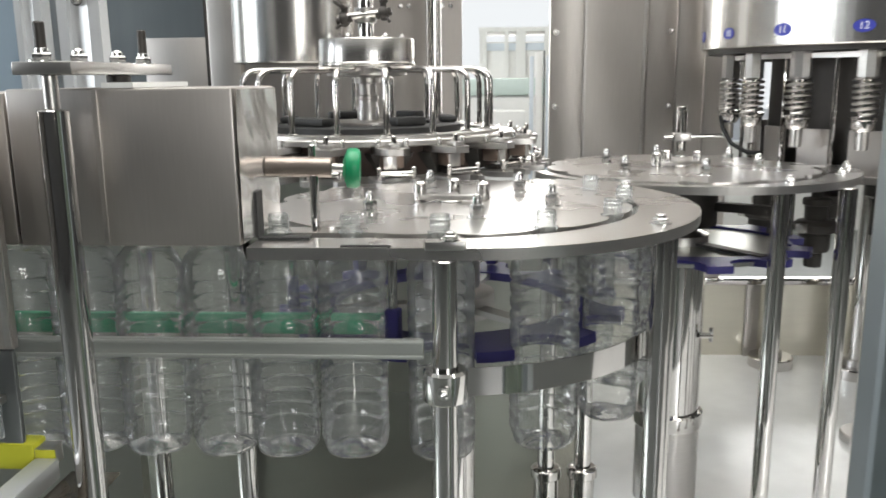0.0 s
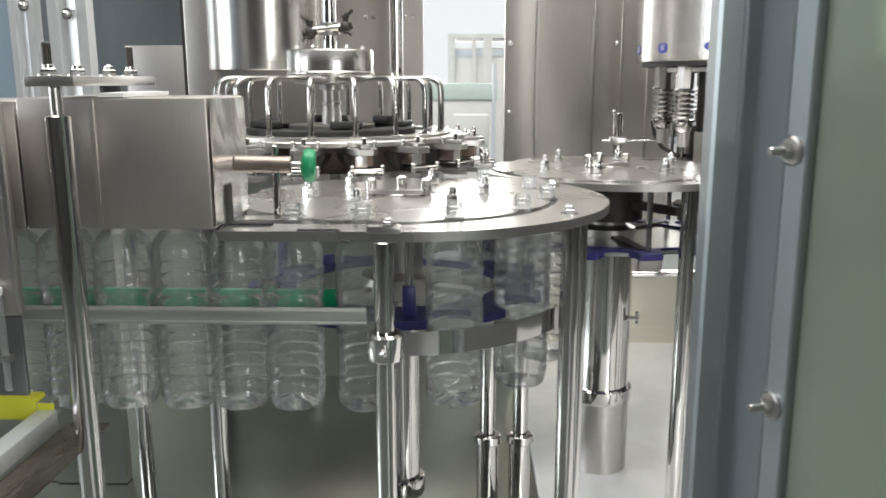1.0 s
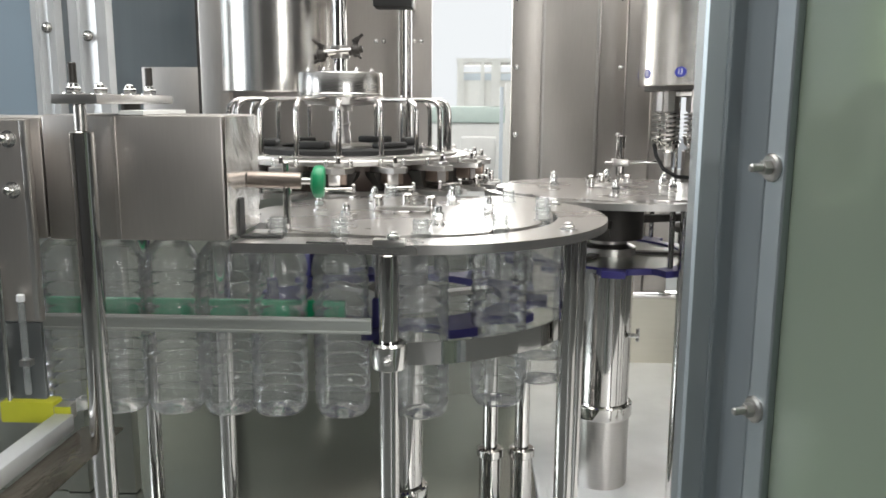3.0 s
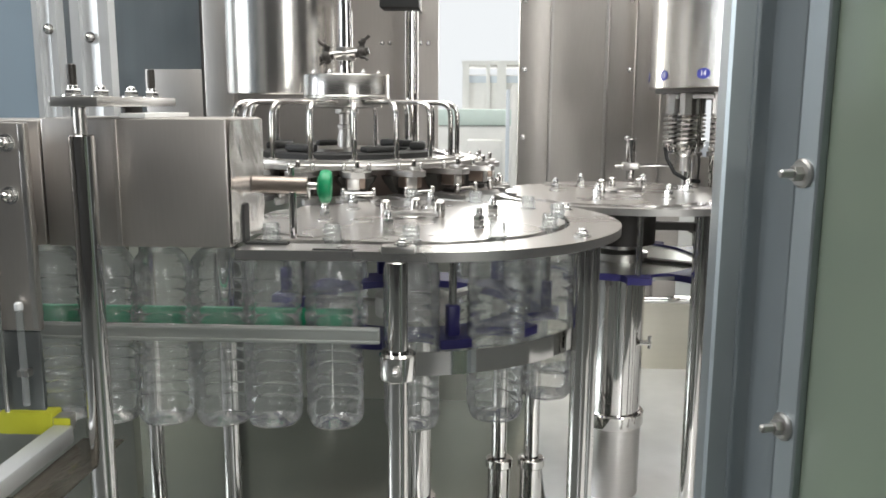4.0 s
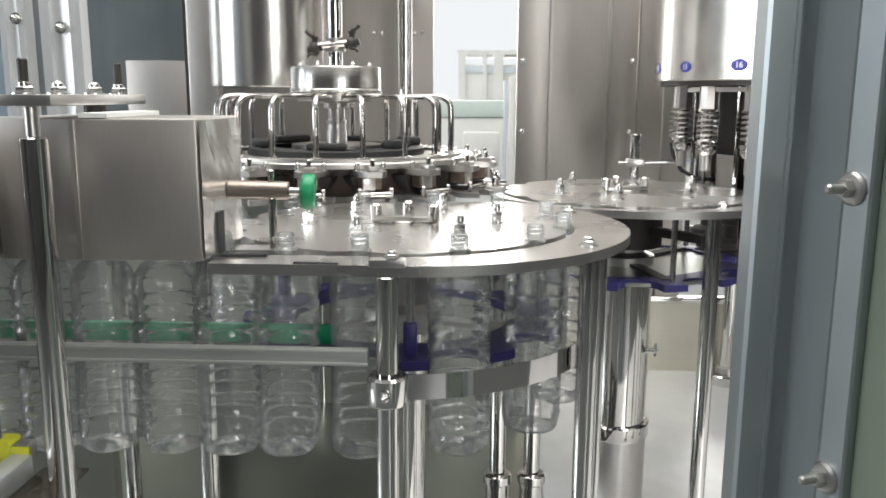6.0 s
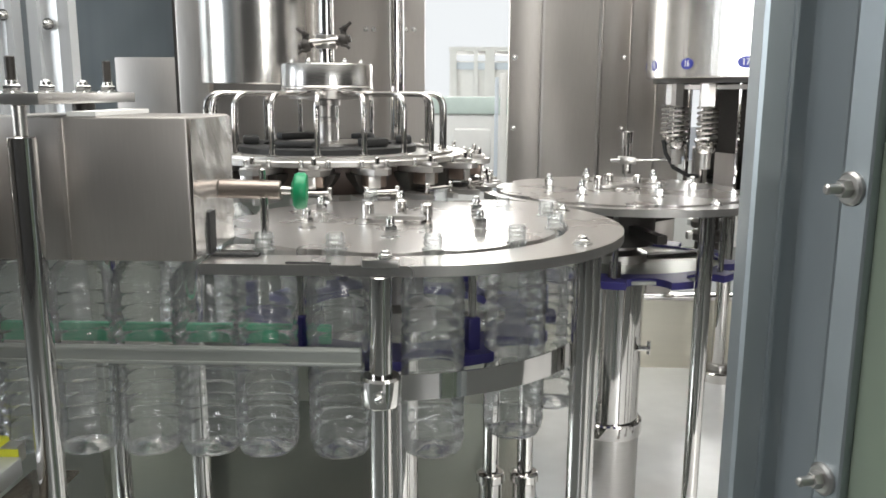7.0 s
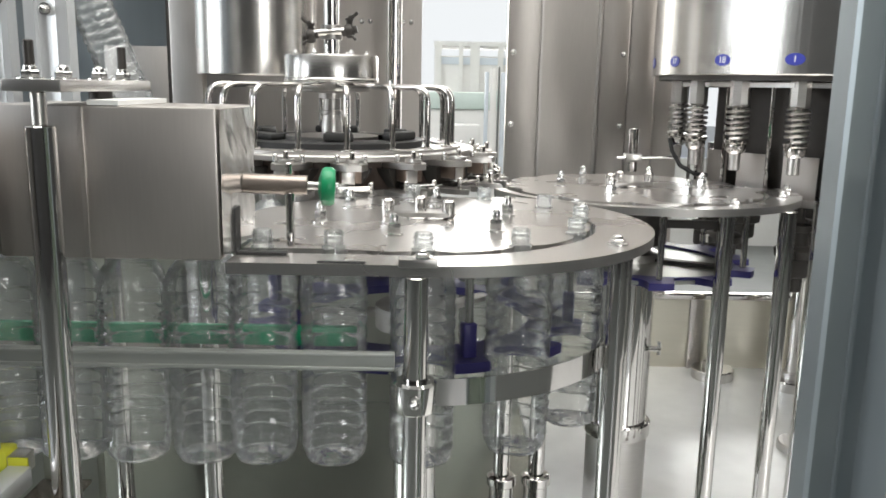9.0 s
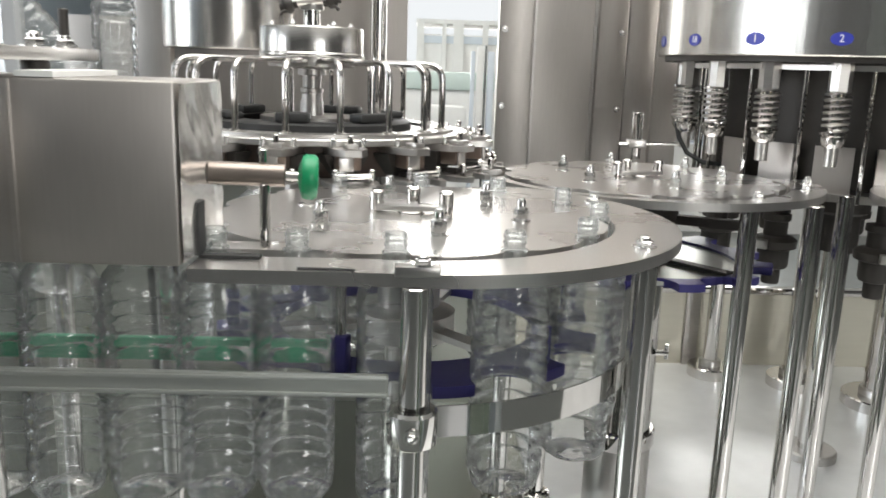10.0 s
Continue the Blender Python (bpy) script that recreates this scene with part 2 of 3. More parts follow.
bm = box(-6.0, 6.0, -4.7, -4.5, 0, 1.4)
box(-6.0, 6.0, -4.7, -4.5, 3.8, 4.5, bm)
box(-6.0, 1.95, -4.7, -4.5, 1.4, 3.8, bm)
box(3.85, 6.0, -4.7, -4.5, 1.4, 3.8, bm)
structure("wall_south", bm, DARKWALL, "dark grey painted hall wall with a tall window")
bm = box(-6.2, -6, -4.5, 8.5, 0, 1.4)
box(-6.2, -6, -4.5, 8.5, 3.8, 4.5, bm)
box(-6.2, -6, -4.5, -1.35, 1.4, 3.8, bm)
box(-6.2, -6, 2.25, 8.5, 1.4, 3.8, bm)
structure("wall_west", bm, GREYPAINT, "grey painted hall wall with a tall window")
structure("wall_east", box(6, 6.2, -4.5, 8.5, 0, 4.5), DARKWALL, "plain dark grey painted hall wall")
bm = box(-6, 6, 8.5, 8.7, 0, 0.9)
box(-6, 6, 8.5, 8.7, 3.7, 4.5, bm)
box(-6, -3.3, 8.5, 8.7, 0.9, 3.7, bm)
box(3.9, 6, 8.5, 8.7, 0.9, 3.7, bm)
structure("wall_north", bm, PAINT, "white painted hall wall with a wide bright window")

# machine body: table, back wall, side frames
tb = thing("machine_table", (0, 0, 0), "wet stainless steel machine table on a closed base", "machine base")
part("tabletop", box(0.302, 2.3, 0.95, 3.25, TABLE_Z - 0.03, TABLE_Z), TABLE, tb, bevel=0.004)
part("shaded_tabletop", box(-1.35, 0.3, 0.95, 3.25, TABLE_Z - 0.03, TABLE_Z - 0.003), TABLE_SHADED, tb, "wet steel tabletop darkened for the shade under the bottle row", bevel=0.002)
part("base_front", box(-1.3, 2.25, 1.0, 3.2, 0.0, TABLE_Z - 0.03), SHEET, tb, bevel=0.003)

bw = thing("back_panel", (0, 3.15, TABLE_Z), "stainless steel back panels of the machine housing", "panel")
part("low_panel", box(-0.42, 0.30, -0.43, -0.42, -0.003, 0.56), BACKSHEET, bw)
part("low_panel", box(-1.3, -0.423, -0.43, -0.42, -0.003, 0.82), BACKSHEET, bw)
part("splash_panel", box(0.054, 2.2, -0.02, -0.005, 0.0, 0.279), BEIGE, bw, "beige steel splash panel")
for x in (-1.25, 0.14, 1.0, 2.1):
    part("upright", box(x, x + 0.05, -0.035, -0.022, 0.0, 0.279), STEEL, bw)
part("ledge", box(-1.3, 2.2, -0.04, 0.0, 0.28, 0.305), POLISH, bw, "bright polished ledge", bevel=0.003)
part("tall_panel", box(-1.3, -0.06, -0.012, 0.008, 0.305, 2.2), SHEET, bw)


def post_panel(x0, x1, name):
    return part(name, box(x0, x1, -0.03, 0.02, 0.305, 2.2), SHEET, bw, bevel=0.004)


post_panel(0.255, 0.372, "panel_post")
post_panel(0.60, 0.70, "panel_post")
post_panel(0.704, 0.80, "panel_post")
post_panel(0.806, 0.90, "panel_post")
part("panel_sheet", box(0.374, 0.598, -0.012, 0.008, 0.305, 2.2), SHEET, bw)
part("bead", box(0.378, 0.386, -0.018, -0.012, 0.6, 2.2), STEEL, bw)
part("bead", box(0.586, 0.594, -0.018, -0.012, 0.6, 2.2), STEEL, bw)
for x, zs in ((0.275, (0.94, 1.2, 1.46)), (0.68, (0.94, 1.2, 1.46))):
    for z in zs:
        hex_bolt(bw, 0, 0, 0, 0.007, 0.012, m=pose(x, -0.03, z, 90))
for x in (-0.28, -0.25, -0.13, -0.1):
    hex_bolt(bw, 0, 0, 0, 0.006, 0.01, m=pose(x, -0.012, 1.30, 90))

pipe = thing("riser_pipe", (-0.15, 2.95, TABLE_Z), "polished steel riser pipe before the back panel", "pipe")
part("pipe", rod(0.026, 0, 1.9), POLISH, pipe)

dp = thing("dark_panel", (-0.98, 2.75, TABLE_Z), "dark grey steel housing panel", "panel")
part("sheet", box(-0.4, 0.125, -0.01, 0.01, 0, 1.9), DARKPANEL, dp)
part("edge_strip", box(0.13, 0.23, -0.03, 0.02, 0, 1.9), SHEET, dp, "light steel edge strip", bevel=0.004)
part("bright_sheet", box(-0.085, 0.118, -0.016, -0.011, 0.4, 1.18), SHEET, dp, "brighter bare sheet on the panel", bevel=0.001)
part("seam_bead", box(0.119, 0.129, -0.026, -0.010, 0, 1.9), CAST, dp, "dark seam")

# ---- things ----


def profile_post(name, x0, x1, y0, y1, z0, z1, label, mat=ALU):
    """An aluminium extrusion with a flat face, a hollow channel and a glazing strip."""
    ob = thing(name, ((x0 + x1) / 2, (y0 + y1) / 2, z0), label, "post")
    w, d = (x1 - x0) / 2, (y1 - y0) / 2
    front = [(-w, -d), (-w * 0.54, -d), (-w * 0.52, -d - 0.003), (-w * 0.48, -d - 0.003), (-w * 0.45, -d + 0.009), (-w * 0.3, -d + 0.0095), (-w * 0.1, -d + 0.0085), (w * 0.1, -d + 0.006), (w * 0.3, -d + 0.003), (w * 0.46, -d), (w * 0.475, -d + 0.0012), (w * 0.495, -d + 0.0012), (w * 0.51, -d), (w, -d)]
    part("extrusion", slab(front + [(w, d), (-w, d)], 0, z1 - z0), mat, ob, bevel=0.0015)
    return ob


# an open door: its jamb on the machine's front, its leaf swung out towards the hall
jamb = thing("door_jamb", (0.402, 0.812, 0.25), "grey anodised aluminium door jamb", "post")
part("extrusion", slab([(-0.016, -0.013), (-0.0125, -0.017), (-0.0095, -0.017), (-0.0085, -0.0135), (0.011, -0.0135), (0.012, -0.016), (0.0155, -0.016), (0.0155, 0.02), (-0.016, 0.02)], 0, 2.05), ALU, jamb, bevel=0.0008)
DOOR = pose(0.419, 0.805, 0.25, 0, 0, -72)
door = thing("door_leaf", DOOR, "open door leaf of grey anodised aluminium with green tinted glass", "door")
channel = [(0.004 + 0.071 * i / 12, 0.002 + 0.013 * (1 - i / 12) ** 0.8 * min(1, i * 0.9)) for i in range(13)]
front = [(0.0, 0.0), (0.0015, -0.002), (0.004, -0.002)] + channel + [(0.0765, 0.0), (0.078, 0.0015), (0.0795, 0.0015), (0.081, 0.0), (0.108, 0.0), (0.110, 0.002)]
part("extrusion", slab(front + [(0.110, 0.03), (0.0, 0.03)], 0, 2.05), ALU, door, smooth=30)
for z in (1.503, 1.227):
    bm = lathe([(0, 0), (0.0155, 0), (0.0155, 0.003), (0.013, 0.005), (0, 0.005)], 24)
    lathe([(0, 0.005), (0.0085, 0.005), (0.0085, 0.0125), (0.0075, 0.014), (0, 0.014)], 6, bm=bm)
    lathe([(0, 0.014), (0.0048, 0.014), (0.0048, 0.027), (0.003, 0.029), (0, 0.029)], 12, bm=bm)
    part("door_bolt", bm, STEEL, door, "steel bolt with a dark washer", smooth=35).matrix_basis = pose(0.090, 0.0, z - 0.25, 90)
part("pane", box(0.1105, 0.74, 0.010, 0.016, 0, 2.05), GLASS, door, "green tinted safety glass")
part("end_frame", box(0.741, 0.82, 0.0, 0.03, 0, 2.05), ALU, door, bevel=0.002)
rail = part("latch_rod", rod(0.004, 0.75, 1.3, (0.414, -0.002), 12), POLISH, door, "slim steel latch rod")
part("latch", box(0.405, 0.423, -0.008, 0.0095, 0.93, 0.98), STEEL, rail, "steel latch block", bevel=0.002)

lp = profile_post("frame_post", -0.99, -0.93, 1.88, 1.92, 1.34, 2.4, "bright aluminium housing post with bolts", LIGHTALU)
for z in (0.41, 0.16):
    hex_bolt(lp, 0, 0, 0, 0.009, 0.02, m=pose(0.01, -0.02, z, 90))
part("lower_post", box(-0.03, 0.03, -0.02, 0.02, TABLE_Z - 1.34, -0.002), BACKSHEET, lp, "added dark lower half of the post")
lp2 = profile_post("frame_post", -0.895, -0.80, 1.88, 1.92, 1.34, 2.4, "bright aluminium housing post with bolts", LIGHTALU)
hex_bolt(lp2, 0, 0, 0, 0.009, 0.02, m=pose(0.0, -0.02, 0.39, 90))
part("lower_post", box(-0.0475, 0.0475, -0.02, 0.02, TABLE_Z - 1.34, -0.002), BACKSHEET, lp2, "added dark lower half of the post")
gp = thing("side_door_pane", (-1.35, 1.895, TABLE_Z), "blue-grey tinted glass door pane", "glass pane")
part("pane", box(-0.35, 0.355, 0, 0.006, 0.83, 1.9), GREYGLASS, gp)
part("dark_sheet", box(-0.35, 0.355, -0.004, 0.01, 0, 0.829), BACKSHEET, gp, "added dark sheet under the pane")


def guide_post(x, y, top, r, label, group="guide posts"):
    ob = thing("guide_post", (x, y, TABLE_Z), label, "post", group)
    part("rod", rod(r, 0.012, top - TABLE_Z, seg=32), POLISH, ob)
    part("foot", lathe([(0, 0), (r * 2, 0), (r * 2, 0.01), (r * 1.9, 0.012), (0, 0.012)], 28), STEEL, ob)
    return ob


def clamp(parent, z, r, tall=0.044):
    c = part("clamp", lathe([(r + 0.001, 0), (r + 0.012, 0), (r + 0.0135, 0.002), (r + 0.0135, tall - 0.004), (r + 0.010, tall), (r + 0.001, tall)], 32), POLISH, parent, "polished clamp ring")
    c.location = (0, 0, z)
    hex_bolt(c, 0, 0, 0, 0.0065, 0.014, m=pose(0.0, -r - 0.0125, tall * 0.45, 90))
    return c


PT = PZ - 0.016
p_left = guide_post(-0.475, 1.045, 1.525, 0.0185, "tall polished steel post beside the air duct")
part("stud", rod(0.009, 1.525 - TABLE_Z, 1.566 - TABLE_Z), STEEL, p_left)
p_mid = guide_post(-0.016, 1.115, PT, 0.0165, "polished steel post with a clamp ring carrying the bottle guide")
clamp(p_mid, 1.138 - TABLE_Z, 0.0165)
p_right = guide_post(0.296, 1.29, PT, 0.0165, "polished steel post under the guide plate")
guide_post(0.322, 1.365, PT, 0.0145, "polished steel post under the guide plate")
guide_post(0.622, 1.745, PT, 0.0175, "polished steel post under the guide plate")
guide_post(0.775, 1.80, PT, 0.018, "polished steel post under the guide plate")
guide_post(0.922, 1.96, PT, 0.018, "polished steel post under the guide plate")
guide_post(-0.37, 1.36, PZ - 0.02, 0.016, "polished steel post under the air duct")
guide_post(-0.60, 1.55, PZ - 0.02, 0.016, "polished steel post under the air duct")
for x, y in ((0.167, 1.78), (0.247, 1.786)):
    ob = thing("lifting_rod", (x, y, TABLE_Z), "slim polished rod rising from a collared sleeve", "rod", "lifting rods")
    part("sleeve", lathe([(0, 0), (0.027, 0), (0.027, 0.175), (0.033, 0.18), (0.033, 0.198), (0.028, 0.202), (0, 0.202)], 28), POLISH, ob)
    part("rod", rod(0.0185, 0.202, PT - TABLE_Z), POLISH, ob)


def column(c, name, label, r):
    ob = thing(name, (c[0], c[1], TABLE_Z), label, "column")
    part("lower_sleeve", lathe([(0, 0), (r + 0.004, 0), (r + 0.004, 0.20), (0, 0.20)], 40), STEEL, ob)
    part("collar", lathe([(0.02, 0.20), (r + 0.009, 0.20), (r + 0.011, 0.204), (r + 0.011, 0.236), (r + 0.007, 0.24), (0.02, 0.24)], 40), POLISH, ob)
    part("upper_sleeve", lathe([(0.02, 0.24), (r, 0.24), (r, 0.638), (0.02, 0.638)], 40), POLISH, ob)
    return ob


column(C1, "star_column", "polished steel column under the front star wheel", 0.040)
col_2 = column(C2, "star_column", "polished steel column under the rear star wheel", 0.073)
part("tap", bar((0.055, -0.05, 0.44), (0.086, -0.052, 0.44), 0.007, 12), POLISH, col_2, "small drain tap")
part("tap_lever", bar((0.082, -0.052, 0.425), (0.082, -0.052, 0.46), 0.005, 10), POLISH, col_2)


def star_wheel(c, label, blocks=True):
    """A round top disc with neck pockets, a violet star plate with tooth blocks and six bolts, all turning together."""
    ob = thing("star_wheel", (c[0], c[1], 0), label, "star wheel", "star wheels")
    out = []
    for k in range(12):
        a0 = 30 * k
        for i in range(7):
            a = radians(a0 + 15 * i / 6 * 0.9 + 8.2)
            out.append((0.306 * math.cos(a), 0.306 * math.sin(a)))
        m = radians(a0 + 30)
        for i in range(1, 7):
            b = math.pi * (i / 7)
            rr, tt = RP + 0.011 - 0.020 * math.sin(b), 0.019 * math.cos(b)
            out.append((rr * math.cos(m) + tt * math.sin(m), rr * math.sin(m) - tt * math.cos(m)))
    part("top_disc", slab(out, PZ - 0.012, PZ + 0.003), PLATE, ob, smooth=25)
    out = []
    for k in range(12):
        for i in range(3):
            a = radians(30 * k + 12 + 3 * i)
            out.append((0.30 * math.cos(a), 0.30 * math.sin(a)))
        m = radians(30 * k + 30)
        for i in range(0, 11):
            b = math.pi * (i / 10)
            rr, tt = RP - 0.050 * math.sin(b), 0.050 * math.cos(b)
            out.append((rr * math.cos(m) + tt * math.sin(m), rr * math.sin(m) - tt * math.cos(m)))
    rim = 0.205 if blocks else 0.258
    inner = [(rim * x / math.hypot(x, y), 0.205 * y / math.hypot(x, y)) for x, y in out]
    part("star_plate", strip(inner + inner[:1], out + out[:1], 1.160, 1.176), PURPLE, ob, "violet plastic star plate", smooth=25)
    for k in range(3):
        sp = part("spoke", box(0.05, 0.21 if blocks else 0.25, -0.014, 0.014, 1.1635 if blocks else 1.1705, 1.1735 if blocks else 1.178), STEEL if blocks else CAST, ob)
        sp.matrix_basis = pose(0, 0, 0, 0, 0, 120 * k + 15)
    if not blocks:
        part("web", lathe([(0.04, 1.162), (0.256, 1.162), (0.256, 1.170), (0.04, 1.170)], 40), BACKSHEET, ob, "dull steel web")
        part("dark_sleeve", lathe([(0.051, 1.215), (0.092, 1.215), (0.092, PZ - 0.014), (0.051, PZ - 0.014)], 36), CAST, ob, "dark cast sleeve")
        for k in range(3):
            am = part("arm", box(0.09, 0.24, -0.012, 0.012, 1.25, 1.27), CAST, ob, "dark arm")
            am.matrix_basis = pose(0, 0, 0, 0, 0, 120 * k + 40)
    part("hub", lathe([(0, 1.15), (0.075, 1.15), (0.075, 1.19), (0.05, 1.20), (0.05, PZ - 0.012), (0, PZ - 0.012)], 36), STEEL, ob)
    for k in range(6):
        a = radians(60 * k + 15)
        if blocks:
            b = part("tooth_block", box(-0.010, 0.010, -0.011, 0.011, 1.178, 1.232), PURPLE, ob, "violet plastic block", bevel=0.003)
            b.matrix_basis = pose(0.275 * math.cos(a), 0.275 * math.sin(a), 0, 0, 0, 60 * k + 15)
        b = part("spacer_rod", rod(0.007, 1.232 if blocks else 1.178, PZ - 0.012), POLISH, ob)
        b.matrix_basis = pose(0.275 * math.cos(a), 0.275 * math.sin(a), 0)
        a = radians(60 * k + 46)
        hex_bolt(ob, 0.175 * math.cos(a), 0.175 * math.sin(a), PZ + 0.003, 0.0105, 0.036)
    return ob


star_1 = star_wheel(C1, "front star wheel with a polished top disc and violet star plate")
star_2 = star_wheel(C2, "rear star wheel with a polished top disc and violet star plate", False)


def hub_cap(c, turn):
    """A fixed square cap in the middle of a star wheel, with stand-offs at its corners."""
    ob = thing("hub_cap", pose(c[0], c[1], PZ + 0.003, 0, 0, turn), "small steel bracket with stand-off bolts on the star wheel", "bracket", "hub caps")
    part("plate", box(-0.055, 0.055, -0.012, 0.012, 0.004, 0.012), STEEL, ob, bevel=0.0015)
    part("boss", rod(0.02, 0, 0.004), STEEL, ob)
    for x, y in ((-0.055, 0.01), (0.055, 0.01), (0.0, 0.055)):
        part("stand_off", rod(0.0115, 0, 0.034, (x, y), c=0.003), POLISH, ob)
    part("rear_arm", box(-0.008, 0.008, 0.012, 0.055, 0.004, 0.010), STEEL, ob)
    return ob


cap_1, cap_2 = hub_cap(C1, -4), hub_cap(C2, 20)


def guide_plate_1():
    ob = thing("guide_plate", (0, 0, 0), "thick polished fixed guide plate round the front star wheel", "guide plate", "guide plates")
    n = 60
    inner = arc(C1, 0.316, 80, -98, n)
    outer = arc((0.004, 1.492), 0.386, 62, -96, n)
    part("ring", strip(inner, outer, PZ - 0.016, PZ), PLATE, ob, smooth=30)
    x0, y0 = inner[-1]
    x1, y1 = outer[-1]
    part("lead_in", slab([(x1, y1), (x1 - 0.0, y1), (x0, y0), (-0.272, y0 - 0.002), (-0.272, y1)][1:], PZ - 0.016, PZ), PLATE, ob)
    part("rear_rail", box(-0.272, -0.12, 1.213, 1.26, PZ - 0.016, PZ), PLATE, ob)
    part("wear_strip", box(-0.15, -0.085, y1 + 0.006, y1 + 0.012, PZ, PZ + 0.002), RUBBER, ob, "dark wear strip")
    part("wear_strip", box(-0.27, -0.20, y1 + 0.05, y1 + 0.066, PZ, PZ + 0.004), RUBBER, ob, "dark wear strip")
    hex_bolt(ob, 0.292, 1.287, PZ, 0.011, 0.016)
    hex_bolt(ob, 0.30, 1.66, PZ, 0.011, 0.016)
    br = part("end_bracket", box(-0.04, 0.012, 1.100, 1.122, PZ - 0.002, PZ + 0.010), STEEL, ob, bevel=0.002)
    hex_bolt(br, -0.008, 1.112, PZ + 0.010, 0.009, 0.012)
    return ob


def guide_plate_2():
    ob = thing("guide_plate", (0, 0, 0), "thick polished fixed guide plate round the rear star wheel", "guide plate", "guide plates")
    n = 60
    part("ring", strip(arc(C2, 0.316, -172, 8, n), arc((0.51, 2.06), 0.372, -168, 4, n), PZ - 0.016, PZ), PLATE, ob, smooth=30)
    hex_bolt(ob, 0.645, 1.77, PZ, 0.010, 0.014)
    hex_bolt(ob, 0.86, 2.02, PZ, 0.010, 0.018)
    hex_bolt(ob, 0.80, 1.90, PZ, 0.008, 0.014)
    return ob


guide_plate_1()
guide_plate_2()
ob = thing("guide_plate", (0, 0, 0), "polished fixed guide plate beside the filler", "guide plate", "guide plates")
part("ring", strip(arc((1.225, 1.80), 0.10, 200, 20, 24), arc((1.225, 1.80), 0.30, 200, 20, 24), PZ - 0.016, PZ), PLATE, ob)
hex_bolt(ob, 0.98, 1.79, PZ, 0.010, 0.018)
guide_post(0.985, 1.83, PT, 0.016, "polished steel post under the guide plate")

# curved band that keeps the bottles in the star
ob = thing("bottle_guide", (0, 0, 0), "curved polished steel band round the star wheel", "guide band")
part("band", strip(arc(C1, 0.352, -90, -10, 40), arc(C1, 0.355, -90, -10, 40), 1.134, 1.174), POLISH, ob, smooth=30)
part("tab", box(-0.02, 0.0, 1.1315, 1.137, 1.136, 1.172), POLISH, ob)

# straight rails of the air conveyor
ob = thing("front_rail", (0, 0, 0), "grey steel guide rail along the bottle row", "guide rail")
part("rail", box(-0.9, -0.045, 1.118, 1.128, 1.191, 1.219), RAIL, ob, bevel=0.003)
for z0, z1 in ((1.193, 1.198), (1.2125, 1.2175)):
    part("rib", box(-0.9, -0.045, 1.114, 1.118, z0, z1), RAIL, ob, bevel=0.001)
ob = thing("rear_rail", (0, 0, 0), "green plastic guide rail behind the bottle row", "guide rail")
part("rail", box(-0.9, -0.11, 1.247, 1.259, 1.184, 1.216), RAILGREEN, ob, bevel=0.003)
part("carrier", box(-0.9, -0.11, 1.259, 1.267, 1.19, 1.21), STEEL, ob)

# air duct over the bottle row
ob = thing("air_duct", (0, 0, 0), "brushed steel air duct box over the bottle row", "duct")
part("body", box(-0.565, -0.275, 1.098, 1.298, PZ + 0.004, 1.549), SHEET, ob, bevel=0.004)
part("rear_body", box(-1.1, -0.57, 1.103, 1.298, PZ + 0.004, 1.545), SHEET, ob, bevel=0.004)
part("seam", box(-0.452, -0.446, 1.0955, 1.098, PZ + 0.006, 1.547), STEEL, ob)
film = bmesh.new()
bmesh.ops.create_grid(film, x_segments=24, y_segments=24, size=0.5)
for v in film.verts:
    y, z = v.co.x * 0.19 + 1.198, v.co.y * 0.195 + 1.449
    v.co = (-0.2725 + 0.004 * noise.noise(Vector((y * 14, z * 9, 3))) + 0.0035 * abs(noise.noise(Vector((y * 30 + z * 22, z * 12, 8)))), y, z)
part("protective_film", film, FILM, ob, "creased protective film")
part("slot", box(-0.274, -0.2685, 1.155, 1.185, PZ + 0.004, PZ + 0.066), RUBBER, ob, "slot drawn as a black block for its dark inside", bevel=0.0)

ob = thing("bracket_plate", (0, 0, 0), "grey steel bracket plate bolted over the duct", "bracket")
part("plate", box(-0.512, -0.44, 1.03, 1.34, 1.566, 1.581), STEEL, ob, bevel=0.002)
part("light_gap_strip", box(-0.44, -0.40, 1.10, 1.29, 1.5495, 1.556), PAINT, ob, "white strip standing for the light gap under the plate")
part("spacer", rod(0.016, 1.549, 1.566, (-0.462, 1.2)), CAST, ob, "dark spacer")
for x, y, t in ((-0.49, 1.06, 0.018), (-0.485, 1.14, 0.018), (-0.475, 1.23, 0.018), (-0.468, 1.30, 0.018)):
    hex_bolt(ob, x, y, 1.581, 0.011, t)
part("stud", rod(0.0065, 1.585, 1.628, (-0.49, 1.06)), CAST, ob)
part("stud", rod(0.0065, 1.585, 1.63, (-0.468, 1.30)), CAST, ob)
ob = thing("sensor", (-0.273, 1.225, 1.438), "round steel sensor rod with a green knob", "sensor")
part("barrel", bar((0, 0, 0), (0.092, 0.01, -0.003), 0.0145, 24), BARREL, ob, "brownish steel barrel")
part("neck", bar((0.092, 0.01, -0.003), (0.112, 0.012, -0.004), 0.006, 12), STEEL, ob)
m, n = along((0.108, 0.012, -0.004), (0.136, 0.015, -0.005))
part("knob", lathe([(0, 0), (0.012, 0), (0.026, 0.005), (0.0285, 0.009), (0.0285, 0.019), (0.025, 0.024), (0, 0.025)], 18, m=m), GREEN, ob, "green plastic knob", smooth=35)
part("support", rod(0.0065, PZ - 1.438, -0.012, (0.068, 0.0)), POLISH, ob)
